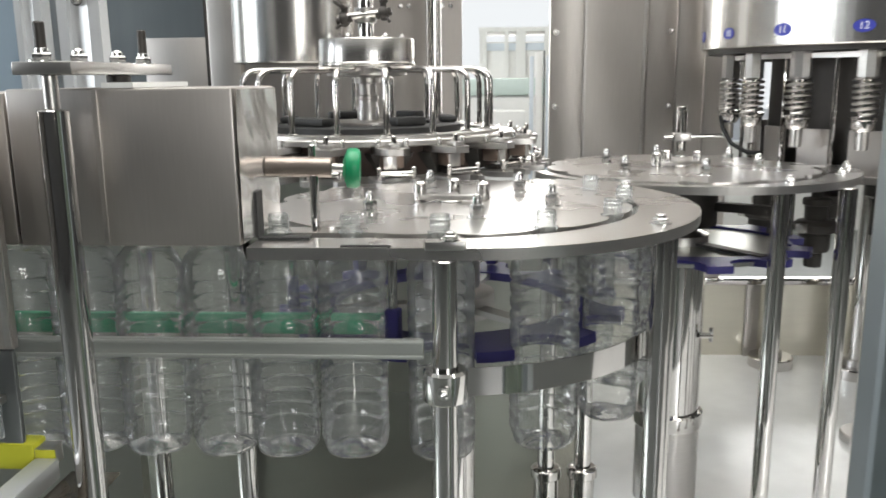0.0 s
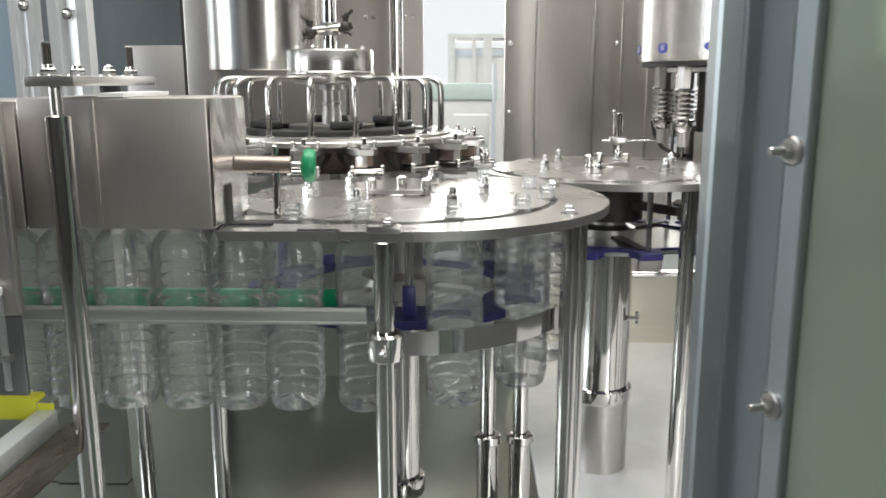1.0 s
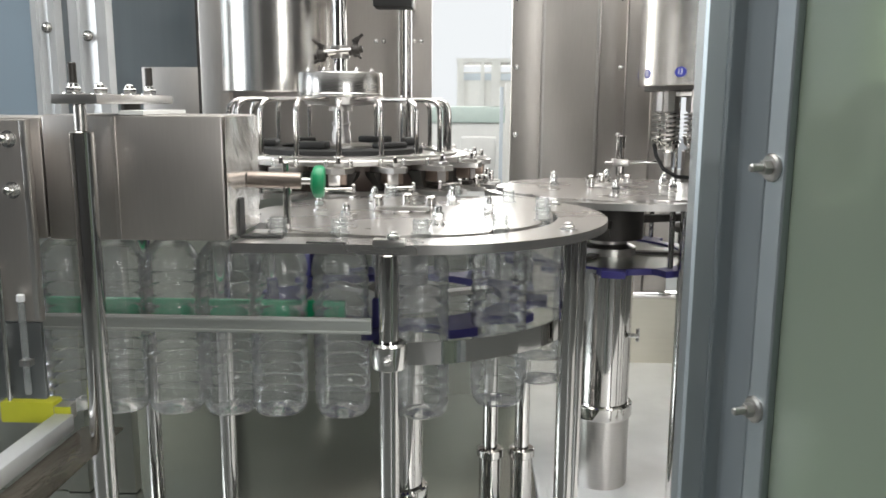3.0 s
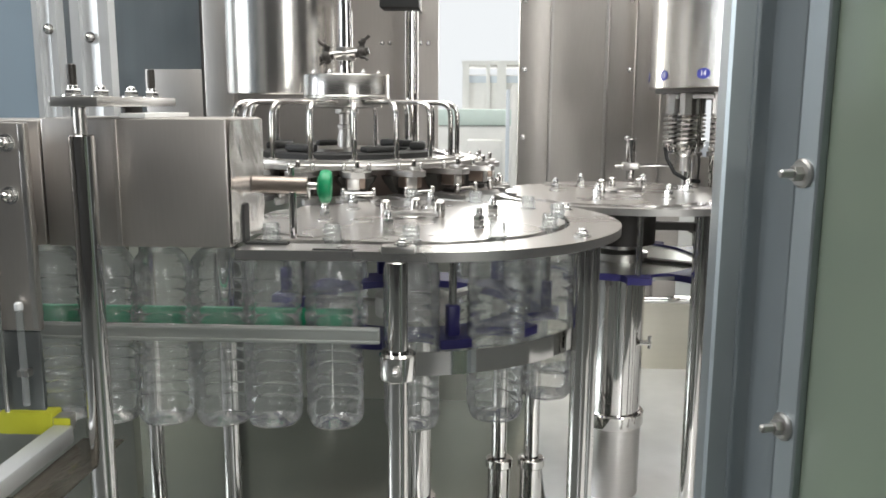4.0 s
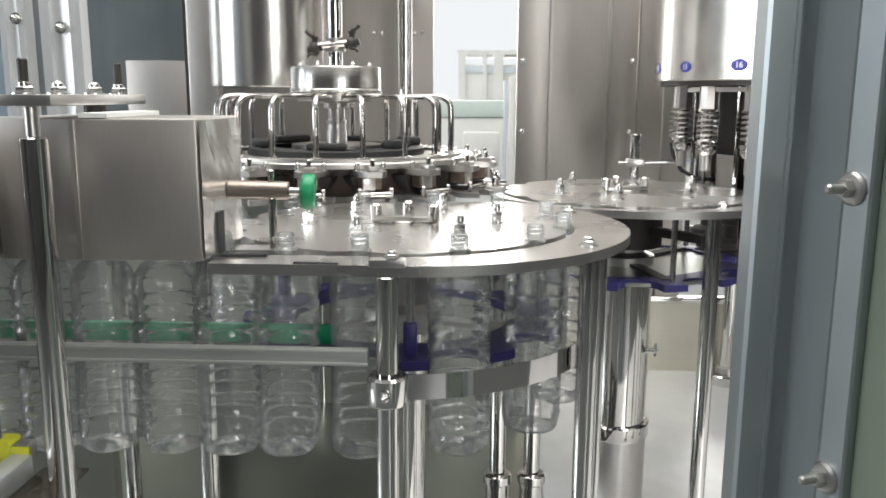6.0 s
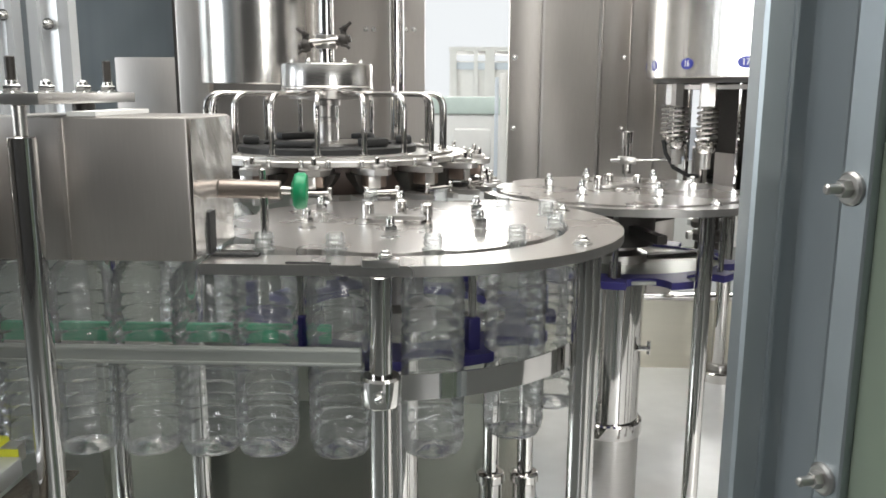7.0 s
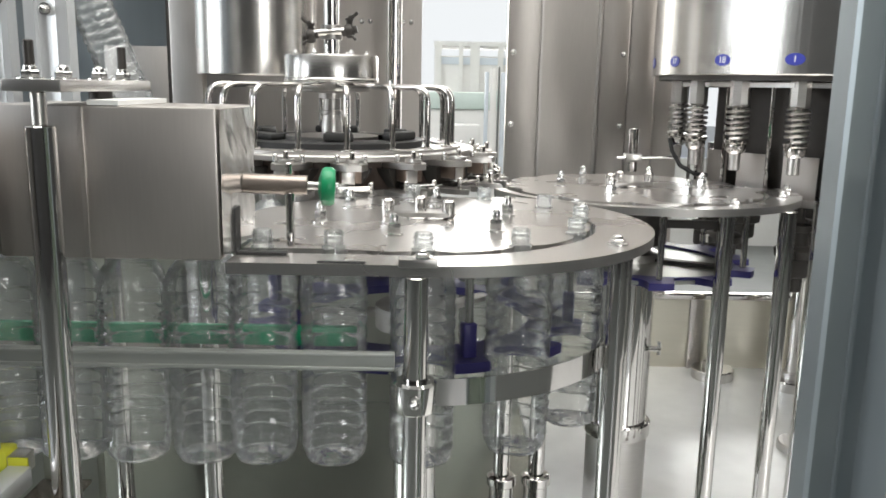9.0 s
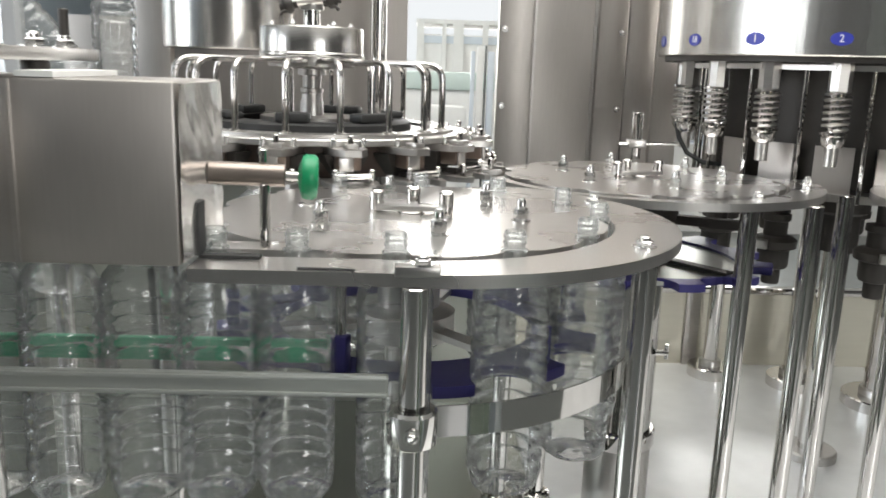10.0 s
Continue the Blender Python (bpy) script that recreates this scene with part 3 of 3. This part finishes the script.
part("clamp_screw", rod(0.005, 0.012, 0.03, (0.065, 0.008)), POLISH, ob)

# frame and tray beside the conveyor
ob = thing("conveyor_bracket", (-0.64, 1.06, 1.09), "grey steel bracket plate with bolts beside the conveyor", "bracket")
part("plate", box(-0.20, 0.072, 0, 0.012, 0.131, 0.452), SHEET, ob, bevel=0.002)
part("lower_plate", box(-0.20, 0.068, 0.001, 0.010, 0.0, 0.129), DARKPANEL, ob, "darker lower plate", bevel=0.002)
part("edge_lip", box(0.062, 0.071, -0.004, 0.0, 0.135, 0.45), STEEL, ob, bevel=0.001)
for z in (0.422, 0.343):
    hex_bolt(ob, 0, 0, 0, 0.009, 0.022, m=pose(0.042, 0.0, z, 90))
gauge = part("gauge_tube", rod(0.0055, 0.012, 0.165, (0.045, -0.009), 12), NECK, ob, "clear gauge tube")
part("tip", rod(0.0065, 0.166, 0.178, (0.045, -0.009), 12), WHITE, gauge, "white plastic tip")
part("gauge_clamp", box(0.036, 0.054, -0.014, 0.0, 0.06, 0.07), STEEL, ob)
part("side_rod", rod(0.004, 0.0, 0.22, (0.012, -0.007), 10), POLISH, ob)
ob = thing("tray", (-0.565, 1.0, TABLE_Z), "wet steel tray frame with a yellow taped crossbar", "tray")
part("side", box(-0.022, 0.012, -0.45, 0.108, 0.508, 0.538), LIGHTALU, ob, "pale steel side bar", bevel=0.003)
part("crossbar", box(-0.42, 0.0, 0.112, 0.142, 0.520, 0.548), STEEL, ob, bevel=0.002)
part("tape", box(-0.118, -0.024, 0.109, 0.145, 0.517, 0.556), YELLOW, ob, "bright yellow tape", bevel=0.005)
part("tape_end", box(-0.022, 0.006, 0.1085, 0.111, 0.512, 0.548), YELLOW, ob, "loose end of yellow tape")
part("sheet", box(0.0125, 0.083, -0.45, 0.135, 0.500, 0.504), WETBROWN, ob, "wet brown steel sheet")
part("leg", box(-0.36, -0.33, 0.115, 0.14, -0.002, 0.519), STEEL, ob)

# ---- rinser ----
GZ = 1.428
rotor = thing("rinser_rotor", (CR[0], CR[1], 0), "round rinser rotor with bent steel pipes and bottle grippers", "rotor")
part("disc", lathe([(0.05, GZ - 0.014), (0.368, GZ - 0.014), (0.37, GZ - 0.012), (0.37, GZ - 0.002), (0.368, GZ), (0.05, GZ)], 72), STEEL, rotor)
part("ring_plate", lathe([(0.28, GZ), (0.335, GZ), (0.335, GZ + 0.006), (0.28, GZ + 0.006)], 72), STEEL, rotor)
part("hub", lathe([(0, GZ - 0.02), (0.12, GZ - 0.02), (0.12, GZ + 0.02), (0.12, GZ + 0.024), (0.027, GZ + 0.026), (0.027, 1.485), (0.024, 1.49), (0.024, 1.505), (0.027, 1.507), (0.027, 1.515), (0.022, 1.517), (0.022, 1.545), (0.033, 1.547), (0.033, 1.56), (0.10, 1.565), (0.10, 1.588), (0, 1.588)], 40), STEEL, rotor)
part("dark_ring", lathe([(0.17, GZ), (0.235, GZ), (0.235, GZ + 0.016), (0.228, GZ + 0.02), (0.17, GZ + 0.02)], 48), RUBBER, rotor, "dark cast inner ring")
part("under_drum", lathe([(0.20, GZ - 0.081), (0.328, GZ - 0.081), (0.335, GZ - 0.07), (0.335, GZ - 0.0145), (0.20, GZ - 0.0145)], 56), DRUM, rotor, "dark brown drum under the disc")
for k, (a, w, tall) in enumerate(((10, 0.05, 0.05), (75, 0.03, 0.042), (130, 0.06, 0.048), (200, 0.04, 0.05), (262, 0.05, 0.04), (318, 0.035, 0.052))):
    cb = part("cam_block", box(0.18, 0.222, -w, w, GZ + 0.0203, GZ + 0.016 + tall * 0.5), RUBBER, rotor, "dark cam block", bevel=0.006)
    cb.matrix_basis = pose(0, 0, 0, 0, 0, a)
PIPE = tube([(0.09, 0, 1.578)] + bend((0.09, 0, 1.578), (0.312, 0, 1.578), (0.312, 0, GZ), 0.04) + [(0.312, 0, GZ)], 0.0070, 10)
pipe_0 = part("pipe", PIPE, POLISH, rotor)
foot_0 = part("pipe_foot", lathe([(0, GZ), (0.017, GZ), (0.017, GZ + 0.008), (0.010, GZ + 0.011), (0, GZ + 0.011)], 16, (0.312, 0)), POLISH, rotor)


def gripper(parent):
    """A neck gripper: a hinged dark jaw under a steel arm, with a cross pin."""
    g = part("gripper", slab([(0.335, -0.040), (0.405, -0.034), (0.432, -0.016), (0.432, 0.016), (0.405, 0.034), (0.335, 0.040)], GZ - 0.028, GZ - 0.0145), STEEL, parent, bevel=0.002)
    part("block", box(0.372, 0.412, -0.026, 0.020, GZ - 0.056, GZ - 0.029), COPPER, g, "tan metal block", bevel=0.003)
    bm = bmesh.new()
    rings = [[bm.verts.new((x, y, z)) for x, y in ((x0, -w), (x1, -w * 0.8), (x1, w * 0.8), (x0, w))] for x0, x1, w, z in ((0.335, 0.371, 0.054, GZ - 0.029), (0.335, 0.371, 0.050, GZ - 0.04), (0.335, 0.36, 0.024, GZ - 0.074))]
    bm.faces.new(rings[0])
    bm.faces.new(rings[-1][::-1])
    for p, q in zip(rings, rings[1:]):
        for i in range(4):
            bm.faces.new((p[i], p[(i + 1) % 4], q[(i + 1) % 4], q[i]))
    part("jaw_body", bm, CAST, g, "dark tapered jaw body", bevel=0.003)
    for y in (-0.03, 0.03):
        part("arm_bolt", rod(0.006, GZ - 0.0145, GZ + 0.004, (0.385, y), 10), BOLT, g)
    part("face_plate", box(0.4125, 0.417, -0.024, 0.004, GZ - 0.058, GZ - 0.030), PLATE, g, bevel=0.001)
    part("fork", slab([(0.36, -0.050), (0.43, -0.052), (0.462, -0.036), (0.455, -0.026), (0.425, -0.024), (0.418, 0.0), (0.425, 0.024), (0.455, 0.026), (0.462, 0.036), (0.43, 0.052), (0.36, 0.050)], GZ - 0.088, GZ - 0.076), STEEL, g, bevel=0.002)
    part("fork_stem", box(0.37, 0.405, -0.014, 0.014, GZ - 0.0755, GZ - 0.0665), CAST, g, "dark stem")
    part("cross_pin", bar((0.435, -0.034, GZ - 0.064), (0.435, 0.034, GZ - 0.064), 0.0062, 10), POLISH, g)
    part("pin_head", rod(0.006, GZ - 0.0755, GZ - 0.050, (0.435, -0.036), 10), POLISH, g)
    part("pin_head", rod(0.006, GZ - 0.0755, GZ - 0.050, (0.435, 0.036), 10), POLISH, g)
    part("latch", box(0.385, 0.42, -0.011, 0.013, GZ - 0.014, GZ - 0.005), STEEL, g, bevel=0.002)
    part("latch_bolt", rod(0.006, GZ - 0.005, GZ + 0.012, (0.405, 0.0), 10), POLISH, g)
    return g


grip_0 = gripper(rotor)
for k in range(1, 18):
    m = pose(0, 0, 0, 0, 0, 20 * k)
    for o in (pipe_0, foot_0, grip_0):
        c = copy_thing(o, m)
        c.parent = rotor

mani = thing("rinse_manifold", (CR[0], CR[1], 1.588), "polished round rinse manifold with valves on a riser pipe", "manifold")
part("drum", lathe([(0, 0.0), (0.120, 0.0), (0.122, 0.002), (0.122, 0.006), (0.119, 0.009), (0.119, 0.062), (0.117, 0.065), (0, 0.065)], 56), TANK, mani)
part("riser", rod(0.019, 0.065, 0.62), POLISH, mani)
part("valve_cross", bar((-0.05, -0.02, 0.118), (0.055, -0.02, 0.128), 0.009, 14), STEEL, mani, "small steel cross pipe")
for x, z, tip in ((-0.05, 0.112, -1), (0.048, 0.126, 1)):
    vb = lathe([(0, -0.02), (0.010, -0.02), (0.010, -0.012), (0.016, -0.009), (0.019, 0.0), (0.016, 0.009), (0.010, 0.012), (0.010, 0.02), (0, 0.02)], 14, m=pose(x, -0.02, z, 0, 75, 0))
    lathe([(0, 0.0), (0.008, 0.0), (0.008, 0.024), (0.011, 0.026), (0.011, 0.031), (0, 0.031)], 12, bm=vb, m=pose(x, -0.02, z))
    valve = part("valve", vb, CAST, mani, "dark brass valve body")
    part("lever", tube([(x, -0.025, z + 0.033), (x + 0.010 * tip, -0.03, z + 0.034), (x + 0.022 * tip, -0.032, z + 0.044)], 0.0045, 8), CAST, valve, "dark lever")
    part("lever", tube([(x, -0.03, z - 0.012), (x + 0.010 * tip, -0.034, z - 0.014), (x + 0.018 * tip, -0.034, z - 0.022)], 0.004, 8), CAST, valve, "dark lever")
part("pipe_collar", lathe([(0.0195, 0.105), (0.027, 0.105), (0.028, 0.11), (0.028, 0.135), (0.027, 0.14), (0.0195, 0.14)], 24), STEEL, mani)
for a in range(0, 360, 60):
    hex_bolt(mani, 0.09 * math.cos(radians(a + 10)), 0.09 * math.sin(radians(a + 10)), 0.065, 0.007, 0.013)

hood = thing("hanging_tank", (-0.55, 2.62, 1.603), "large polished round tank hung over the rinser", "tank")
part("shell", lathe([(0, 0), (0.178, 0), (0.182, 0.004), (0.182, 1.2), (0, 1.2)], 64), TANK, hood)
part("bracket", box(0.0, 0.3, 0.15, 0.5, 1.0, 1.05), STEEL, hood)
ob = thing("motor_box", (-0.14, 2.45, 1.86), "black motor box over the rinser", "motor")
part("case", box(-0.06, 0.06, -0.05, 0.05, 0, 0.12), RUBBER, ob, bevel=0.006)
part("hanger", box(-0.02, 0.02, 0.05, 0.66, 0.06, 0.10), STEEL, ob)

# ---- filler ----
FZ = 1.622
filler = thing("filler_rotor", (CF[0], CF[1], 0), "polished round filler tank with eighteen filling valves", "filler")
part("tank", lathe([(0, FZ), (0.517, FZ), (0.52, FZ + 0.003), (0.52, 2.3), (0, 2.3)], 96), TANK, filler)
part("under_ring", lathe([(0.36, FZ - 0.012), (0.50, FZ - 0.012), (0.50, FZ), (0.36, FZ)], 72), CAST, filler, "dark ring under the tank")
part("core", lathe([(0, 1.12), (0.05, 1.12), (0.05, 1.22), (0.07, 1.23), (0.07, 1.322), (0.33, 1.322), (0.33, FZ), (0, FZ)], 40), CAST, filler, "machine core widened as a dark backdrop for the unlit interior")
part("carrier_disc", lathe([(0.30, 1.30), (0.385, 1.30), (0.385, 1.318), (0.30, 1.318)], 56), STEEL, filler)


def filling_valve(parent):
    v = part("filling_valve", lathe([(0, 1.545), (0.020, 1.545), (0.0245, 1.55), (0.0245, 1.61), (0, 1.61)], 8, (RB, 0)), STEEL, parent, smooth=20)
    part("stem", rod(0.016, 1.46, 1.546, (RB, 0), 14), POLISH, v)
    pts = [(RB + 0.0258 * math.cos(a), 0.0258 * math.sin(a), 1.465 + 0.082 * i / 66) for i, a in enumerate([2 * math.pi * k / 11 for k in range(67)])]
    part("spring", tube(pts, 0.0034, 5), STEEL, v)
    part("cup", lathe([(0, 1.428), (0.020, 1.428), (0.0265, 1.438), (0.0265, 1.452), (0.0305, 1.455), (0.0305, 1.462), (0, 1.463)], 18, (RB, 0)), POLISH, v)
    part("nozzle", rod(0.0145, 1.385, 1.429, (RB, 0), 14), STEEL, v)
    part("neck_plate", box(RB - 0.075, RB - 0.068, -0.042, 0.042, 1.318, 1.425), SHEET, v, "grey steel plate")
    part("guide_rod", rod(0.005, 1.30, 1.61, (RB - 0.05, 0.062), 8), POLISH, v)
    part("cross_bar", box(RB - 0.012, RB - 0.002, 0.0, 0.15, 1.594, 1.606), STEEL, v)
    return v


valve_0 = filling_valve(filler)


def number_label(parent, text, k):
    """A blue oval with its number in white."""
    bm = lathe([(0, 0), (0.0225, 0), (0.0225, 0.001), (0, 0.001)], 28)
    bmesh.ops.transform(bm, matrix=Matrix.Diagonal((1, 0.62, 1, 1)), verts=bm.verts)
    ob = part("number_label", bm, BLUE, parent, "blue oval label with a white number")
    ob.matrix_basis = pose(0, 0, 0, 0, 0, k) @ pose(0.5202, 0, FZ + 0.036, 0, 90, 0) @ pose(0, 0, 0, 0, 0, 90)
    cu = bpy.data.curves.new("number", "FONT")
    cu.body, cu.size, cu.align_x, cu.align_y, cu.extrude = text, 0.022, "CENTER", "CENTER", 0.0003
    tmp = bpy.data.objects.new("number", cu)
    scene.collection.objects.link(tmp)
    me = bpy.data.meshes.new_from_object(tmp.evaluated_get(bpy.context.evaluated_depsgraph_get()))
    bpy.data.objects.remove(tmp)
    me.materials.clear()
    me.materials.append(WHITE)
    n = new("number", me)
    n.parent = ob
    n.matrix_basis = pose(0, 0, 0.0014)
    return ob


for k in range(18):
    if k:
        c = copy_thing(valve_0, pose(0, 0, 0, 0, 0, 20 * k))
        c.parent = filler
    number_label(filler, str(k + 1), 20 * k)

ob = thing("filler_stand", (CF[0], CF[1], TABLE_Z), "slim steel column under the filler", "column")
part("flange", lathe([(0, 0), (0.075, 0), (0.075, 0.02), (0.07, 0.025), (0, 0.025)], 40), STEEL, ob)
part("column", rod(0.034, 0.025, 0.61, seg=28), POLISH, ob)


def foot_column(x, y, rd, rc, label):
    ob = thing("foot_column", (x, y, TABLE_Z), label, "column", "foot columns")
    part("disc", lathe([(0, 0), (rd, 0), (rd, 0.034), (rd - 0.004, 0.038), (0, 0.038)], 40), POLISH, ob)
    part("collar", lathe([(0, 0.038), (rc + 0.012, 0.038), (rc + 0.012, 0.055), (rc + 0.008, 0.06), (0, 0.06)], 32), STEEL, ob)
    part("column", rod(rc, 0.06, 0.77, seg=28), POLISH, ob)


foot_column(1.07, 3.02, 0.078, 0.026, "slim polished column on a round foot disc")
foot_column(1.34, 2.93, 0.09, 0.036, "polished column on a wide round foot disc")
foot_column(1.56, 2.76, 0.12, 0.055, "thick polished column on a wide round foot disc")

lift_0 = part("bottle_lift", lathe([(0, 1.075), (0.020, 1.075), (0.022, 1.08), (0.022, 1.112), (0.034, 1.116), (0.038, 1.124), (0.038, 1.162), (0.052, 1.168), (0.054, 1.186), (0.044, 1.194), (0.028, 1.197), (0.028, 1.232), (0.034, 1.235), (0.034, 1.25), (0.014, 1.254), (0.014, 1.302), (0, 1.302)], 20, (0.335, 0)), CAST, filler, "dark cast bottle lift")
part("lift_arm", box(0.335, 0.40, -0.012, 0.012, 1.168, 1.19), STEEL, lift_0, "short steel arm", bevel=0.003)
for k in range(1, 9):
    c = copy_thing(lift_0, pose(0, 0, 0, 0, 0, 40 * k))
    c.parent = filler
ob = thing("level_rod", (0.575, 2.43, PZ + 0.003 - 0.03), "upright steel rod with a cross clamp and a black hose", "sensor")
part("rod", rod(0.014, 0.03, 0.155, seg=20), POLISH, ob)
part("cross_clamp", box(-0.024, 0.024, -0.02, 0.02, 0.06, 0.082), STEEL, ob, bevel=0.003)
part("cross_rod", bar((-0.05, -0.01, 0.07), (0.13, -0.01, 0.075), 0.005, 10), POLISH, ob)
part("hose", tube([(0.10, -0.02, 0.13), (0.105, -0.03, 0.095), (0.125, -0.05, 0.055), (0.16, -0.08, 0.034), (0.22, -0.1, 0.032), (0.3, -0.11, 0.034)], 0.006, 8), RUBBER, ob, "black hose")

# ---- bottles ----



def bottle():
    """A clear PET bottle that hangs from its neck ring at z = 0: neck, shoulder and body, foot."""
    ob = thing("bottle", (0, 0, 0), "clear ribbed plastic bottle without a cap, held by its neck", "bottle", "bottles on the line")
    neck = [(0.0125, 0.026), (0.0135, 0.025), (0.0135, 0.021), (0.0150, 0.020), (0.0150, 0.0175), (0.0135, 0.0165), (0.0135, 0.0135), (0.0150, 0.0125), (0.0150, 0.010), (0.0135, 0.009), (0.0135, 0.003), (0.0175, 0.002), (0.0175, -0.0005), (0.0135, -0.0015)]
    part("neck", lathe(neck, 26), NECK, ob, smooth=50)
    body = [(0.0135, -0.0015), (0.0142, -0.006), (0.021, -0.012), (0.031, -0.021), (0.0395, -0.032), (0.0448, -0.044), (0.0470, -0.054), (0.0476, -0.062)]
    z = -0.064
    for i in range(10):
        if i == 4:
            body += [(0.0476, z), (0.0476, z - 0.020)]
            z -= 0.0225
        deep = 0.0428 if i in (4, 5, 6) else 0.0440
        body += [(0.0476, z), (0.0472, z - 0.0080), (deep, z - 0.0115), (deep, z - 0.0130), (0.0472, z - 0.0168)]
        z -= 0.0209
    bm = lathe(body + [(0.0476, z)], 36)
    for v in bm.verts:
        if v.co.z < -0.03:
            a = math.atan2(v.co.y, v.co.x)
            k = 1.035 - 0.035 * math.cos(4 * a) * min(1, (-0.03 - v.co.z) / 0.03)
            v.co.x, v.co.y = v.co.x * k, v.co.y * k
    part("body", bm, PET, ob, smooth=70)
    bm = lathe([(0.0476, z), (0.0474, z - 0.013), (0.0462, z - 0.0195), (0.0425, z - 0.0245), (0.037, z - 0.0265), (0.030, z - 0.024), (0.018, z - 0.017), (0, z - 0.012)], 36)
    for v in bm.verts:
        a = math.atan2(v.co.y, v.co.x)
        k = (1.035 - 0.035 * math.cos(4 * a)) if v.co.z > z - 0.005 else 1 - 0.06 * max(0, math.cos(5 * a)) ** 3
        v.co.x, v.co.y = v.co.x * k, v.co.y * k
    part("foot", bm, PET, ob, smooth=70)
    return ob


ENTRY = -100.0
EXIT = math.degrees(math.atan2(CR[1] - C1[1], CR[0] - C1[0]))
TURN_1 = (EXIT - ENTRY) / 30
NZ = PZ + 0.004


def bottle_pose(u):
    """Where a bottle is u pitches after it has entered the front star."""
    if u < 0:
        x0, y0 = C1[0] + RP * math.cos(radians(ENTRY)), C1[1] + RP * math.sin(radians(ENTRY))
        x = x0 + 0.1115 * u if u > -1 else x0 - 0.016 + 0.0955 * u
        lean = 0.9 * math.sin(23 * x)
        return pose(x, y0, NZ, 0, lean, 14 * math.sin(9 * x))
    if u < TURN_1:
        a = ENTRY + 30 * u
        return pose(C1[0] + RP * math.cos(radians(a)), C1[1] + RP * math.sin(radians(a)), NZ, 0, 0, 30 * u)
    a = EXIT - 180 - 20 * (u - TURN_1)
    f = min(1, max(0, (EXIT - 180 - a - 53.8) / 45))
    f = f * f * (3 - 2 * f)
    up = math.sin(math.pi * f)
    m = pose(CR[0], CR[1], 0, 0, 0, a) @ pose(RB + 0.06 * up, 0, NZ + 0.12 * f + 0.08 * up, 0, -180 * f, 0)
    return m


# each bottle's phase at the start of the clip, in pitches
LEAD = ((-14.2 - 30 * 3 - ENTRY) % 30) / 30 - 7.0 / PITCH
FIRST = LEAD + math.ceil(4.2 - LEAD)
BOTTLES = []
first_bottle = bottle()
for u0 in [FIRST - i for i in range(24)]:
    b = copy_thing(first_bottle, bottle_pose(u0)) if BOTTLES else first_bottle
    BOTTLES.append((b, u0))
for b, u0 in BOTTLES:
    b.matrix_world = bottle_pose(u0)

# ---- beyond the window ----
sky_mat = bpy.data.materials.new("bright_overcast_sky")
sky_mat.use_nodes = True
sky_mat.node_tree.nodes["Principled BSDF"].inputs["Base Color"].default_value = (0.1, 0.1, 0.1, 1)
sky_mat.node_tree.nodes["Principled BSDF"].inputs["Emission Color"].default_value = (0.97, 0.995, 1.0, 1)
sky_mat.node_tree.nodes["Principled BSDF"].inputs["Emission Strength"].default_value = 0.58
structure("backdrop", box(-25, 25, 40, 40.1, -2, 22), sky_mat, "bright overcast sky far outside the window")
structure("ground", box(-30, 30, 8.7, 40, -0.3, -0.05), CONCRETE, "grey yard outside the hall")
ob = thing("work_table", (0.15, 5.3, 0), "pale green workbench far behind the machine", "workbench")
part("top", box(-0.45, 0.5, -0.3, 0.3, 1.45, 1.55), PALEGREEN, ob, bevel=0.01)
part("body", box(-0.4, 0.45, -0.28, 0.28, 0.0, 1.45), PAINT, ob, bevel=0.01)
ob = thing("white_box_stand", (0.13, 4.6, 0), "white box on a pale stand far behind the machine", "box")
part("box", box(-0.1, 0.1, -0.1, 0.1, 1.2, 1.38), PAINT, ob, bevel=0.008)
part("stand", box(-0.07, 0.07, -0.07, 0.07, 0, 1.2), PAINT, ob)
ob = thing("white_cabinet", (0.55, 6.4, 0), "pale white cabinet far behind the machine", "cabinet")
part("body", box(-0.58, 0.5, -0.3, 0.3, 0, 1.80), PAINT, ob, bevel=0.01)
part("dark_band", box(-0.58, 0.5, -0.31, -0.301, 1.74, 1.79), PALEBLUE, ob, "pale blue band")
part("top_rail", box(-0.59, 0.5, -0.32, 0.3, 1.87, 1.90), PAINT, ob)
for x, w in ((-0.585, 0.05), (-0.41, 0.03), (-0.33, 0.07), (-0.13, 0.04), (0.1, 0.06)):
    part("upright", box(x, x + w, -0.33, -0.311, 1.0, 1.87), PAINT, ob)
ob = thing("pale_panel_rack", (0.32, 4.45, 0), "pale blue-white upright panels far behind the machine", "rack")
for x0, x1, z1, mat in ((-0.075, -0.055, 1.66, PALEBLUE), (-0.045, -0.012, 1.68, PAINT), (-0.006, 0.004, 1.69, CONCRETE), (0.010, 0.042, 1.66, PALEBLUE), (0.050, 0.080, 1.67, PAINT)):
    part("panel", box(x0, x1, -0.02, 0.02, 0.03, z1), mat, ob, bevel=0.004)
part("foot", box(-0.09, 0.09, -0.1, 0.1, 0, 0.03), CONCRETE, ob)


# ---- what moves ----
def turning(ob, c, at_7, rate):
    walk(ob, [(t / 2, pose(c[0], c[1], 0, 0, 0, at_7 + rate * (t / 2 - 7))) for t in range(21)])


def motions():
    turning(star_1, C1, -14.2, W1)
    turning(star_2, C2, 4.0, -W1)
    turning(rotor, CR, -5.0, -W2)
    turning(filler, CF, -143 + W2 * 3, -W2)
    for b, u0 in BOTTLES:
        walk(b, [(t / 4, bottle_pose(u0 + t / 4 / PITCH)) for t in range(41)])


motions()
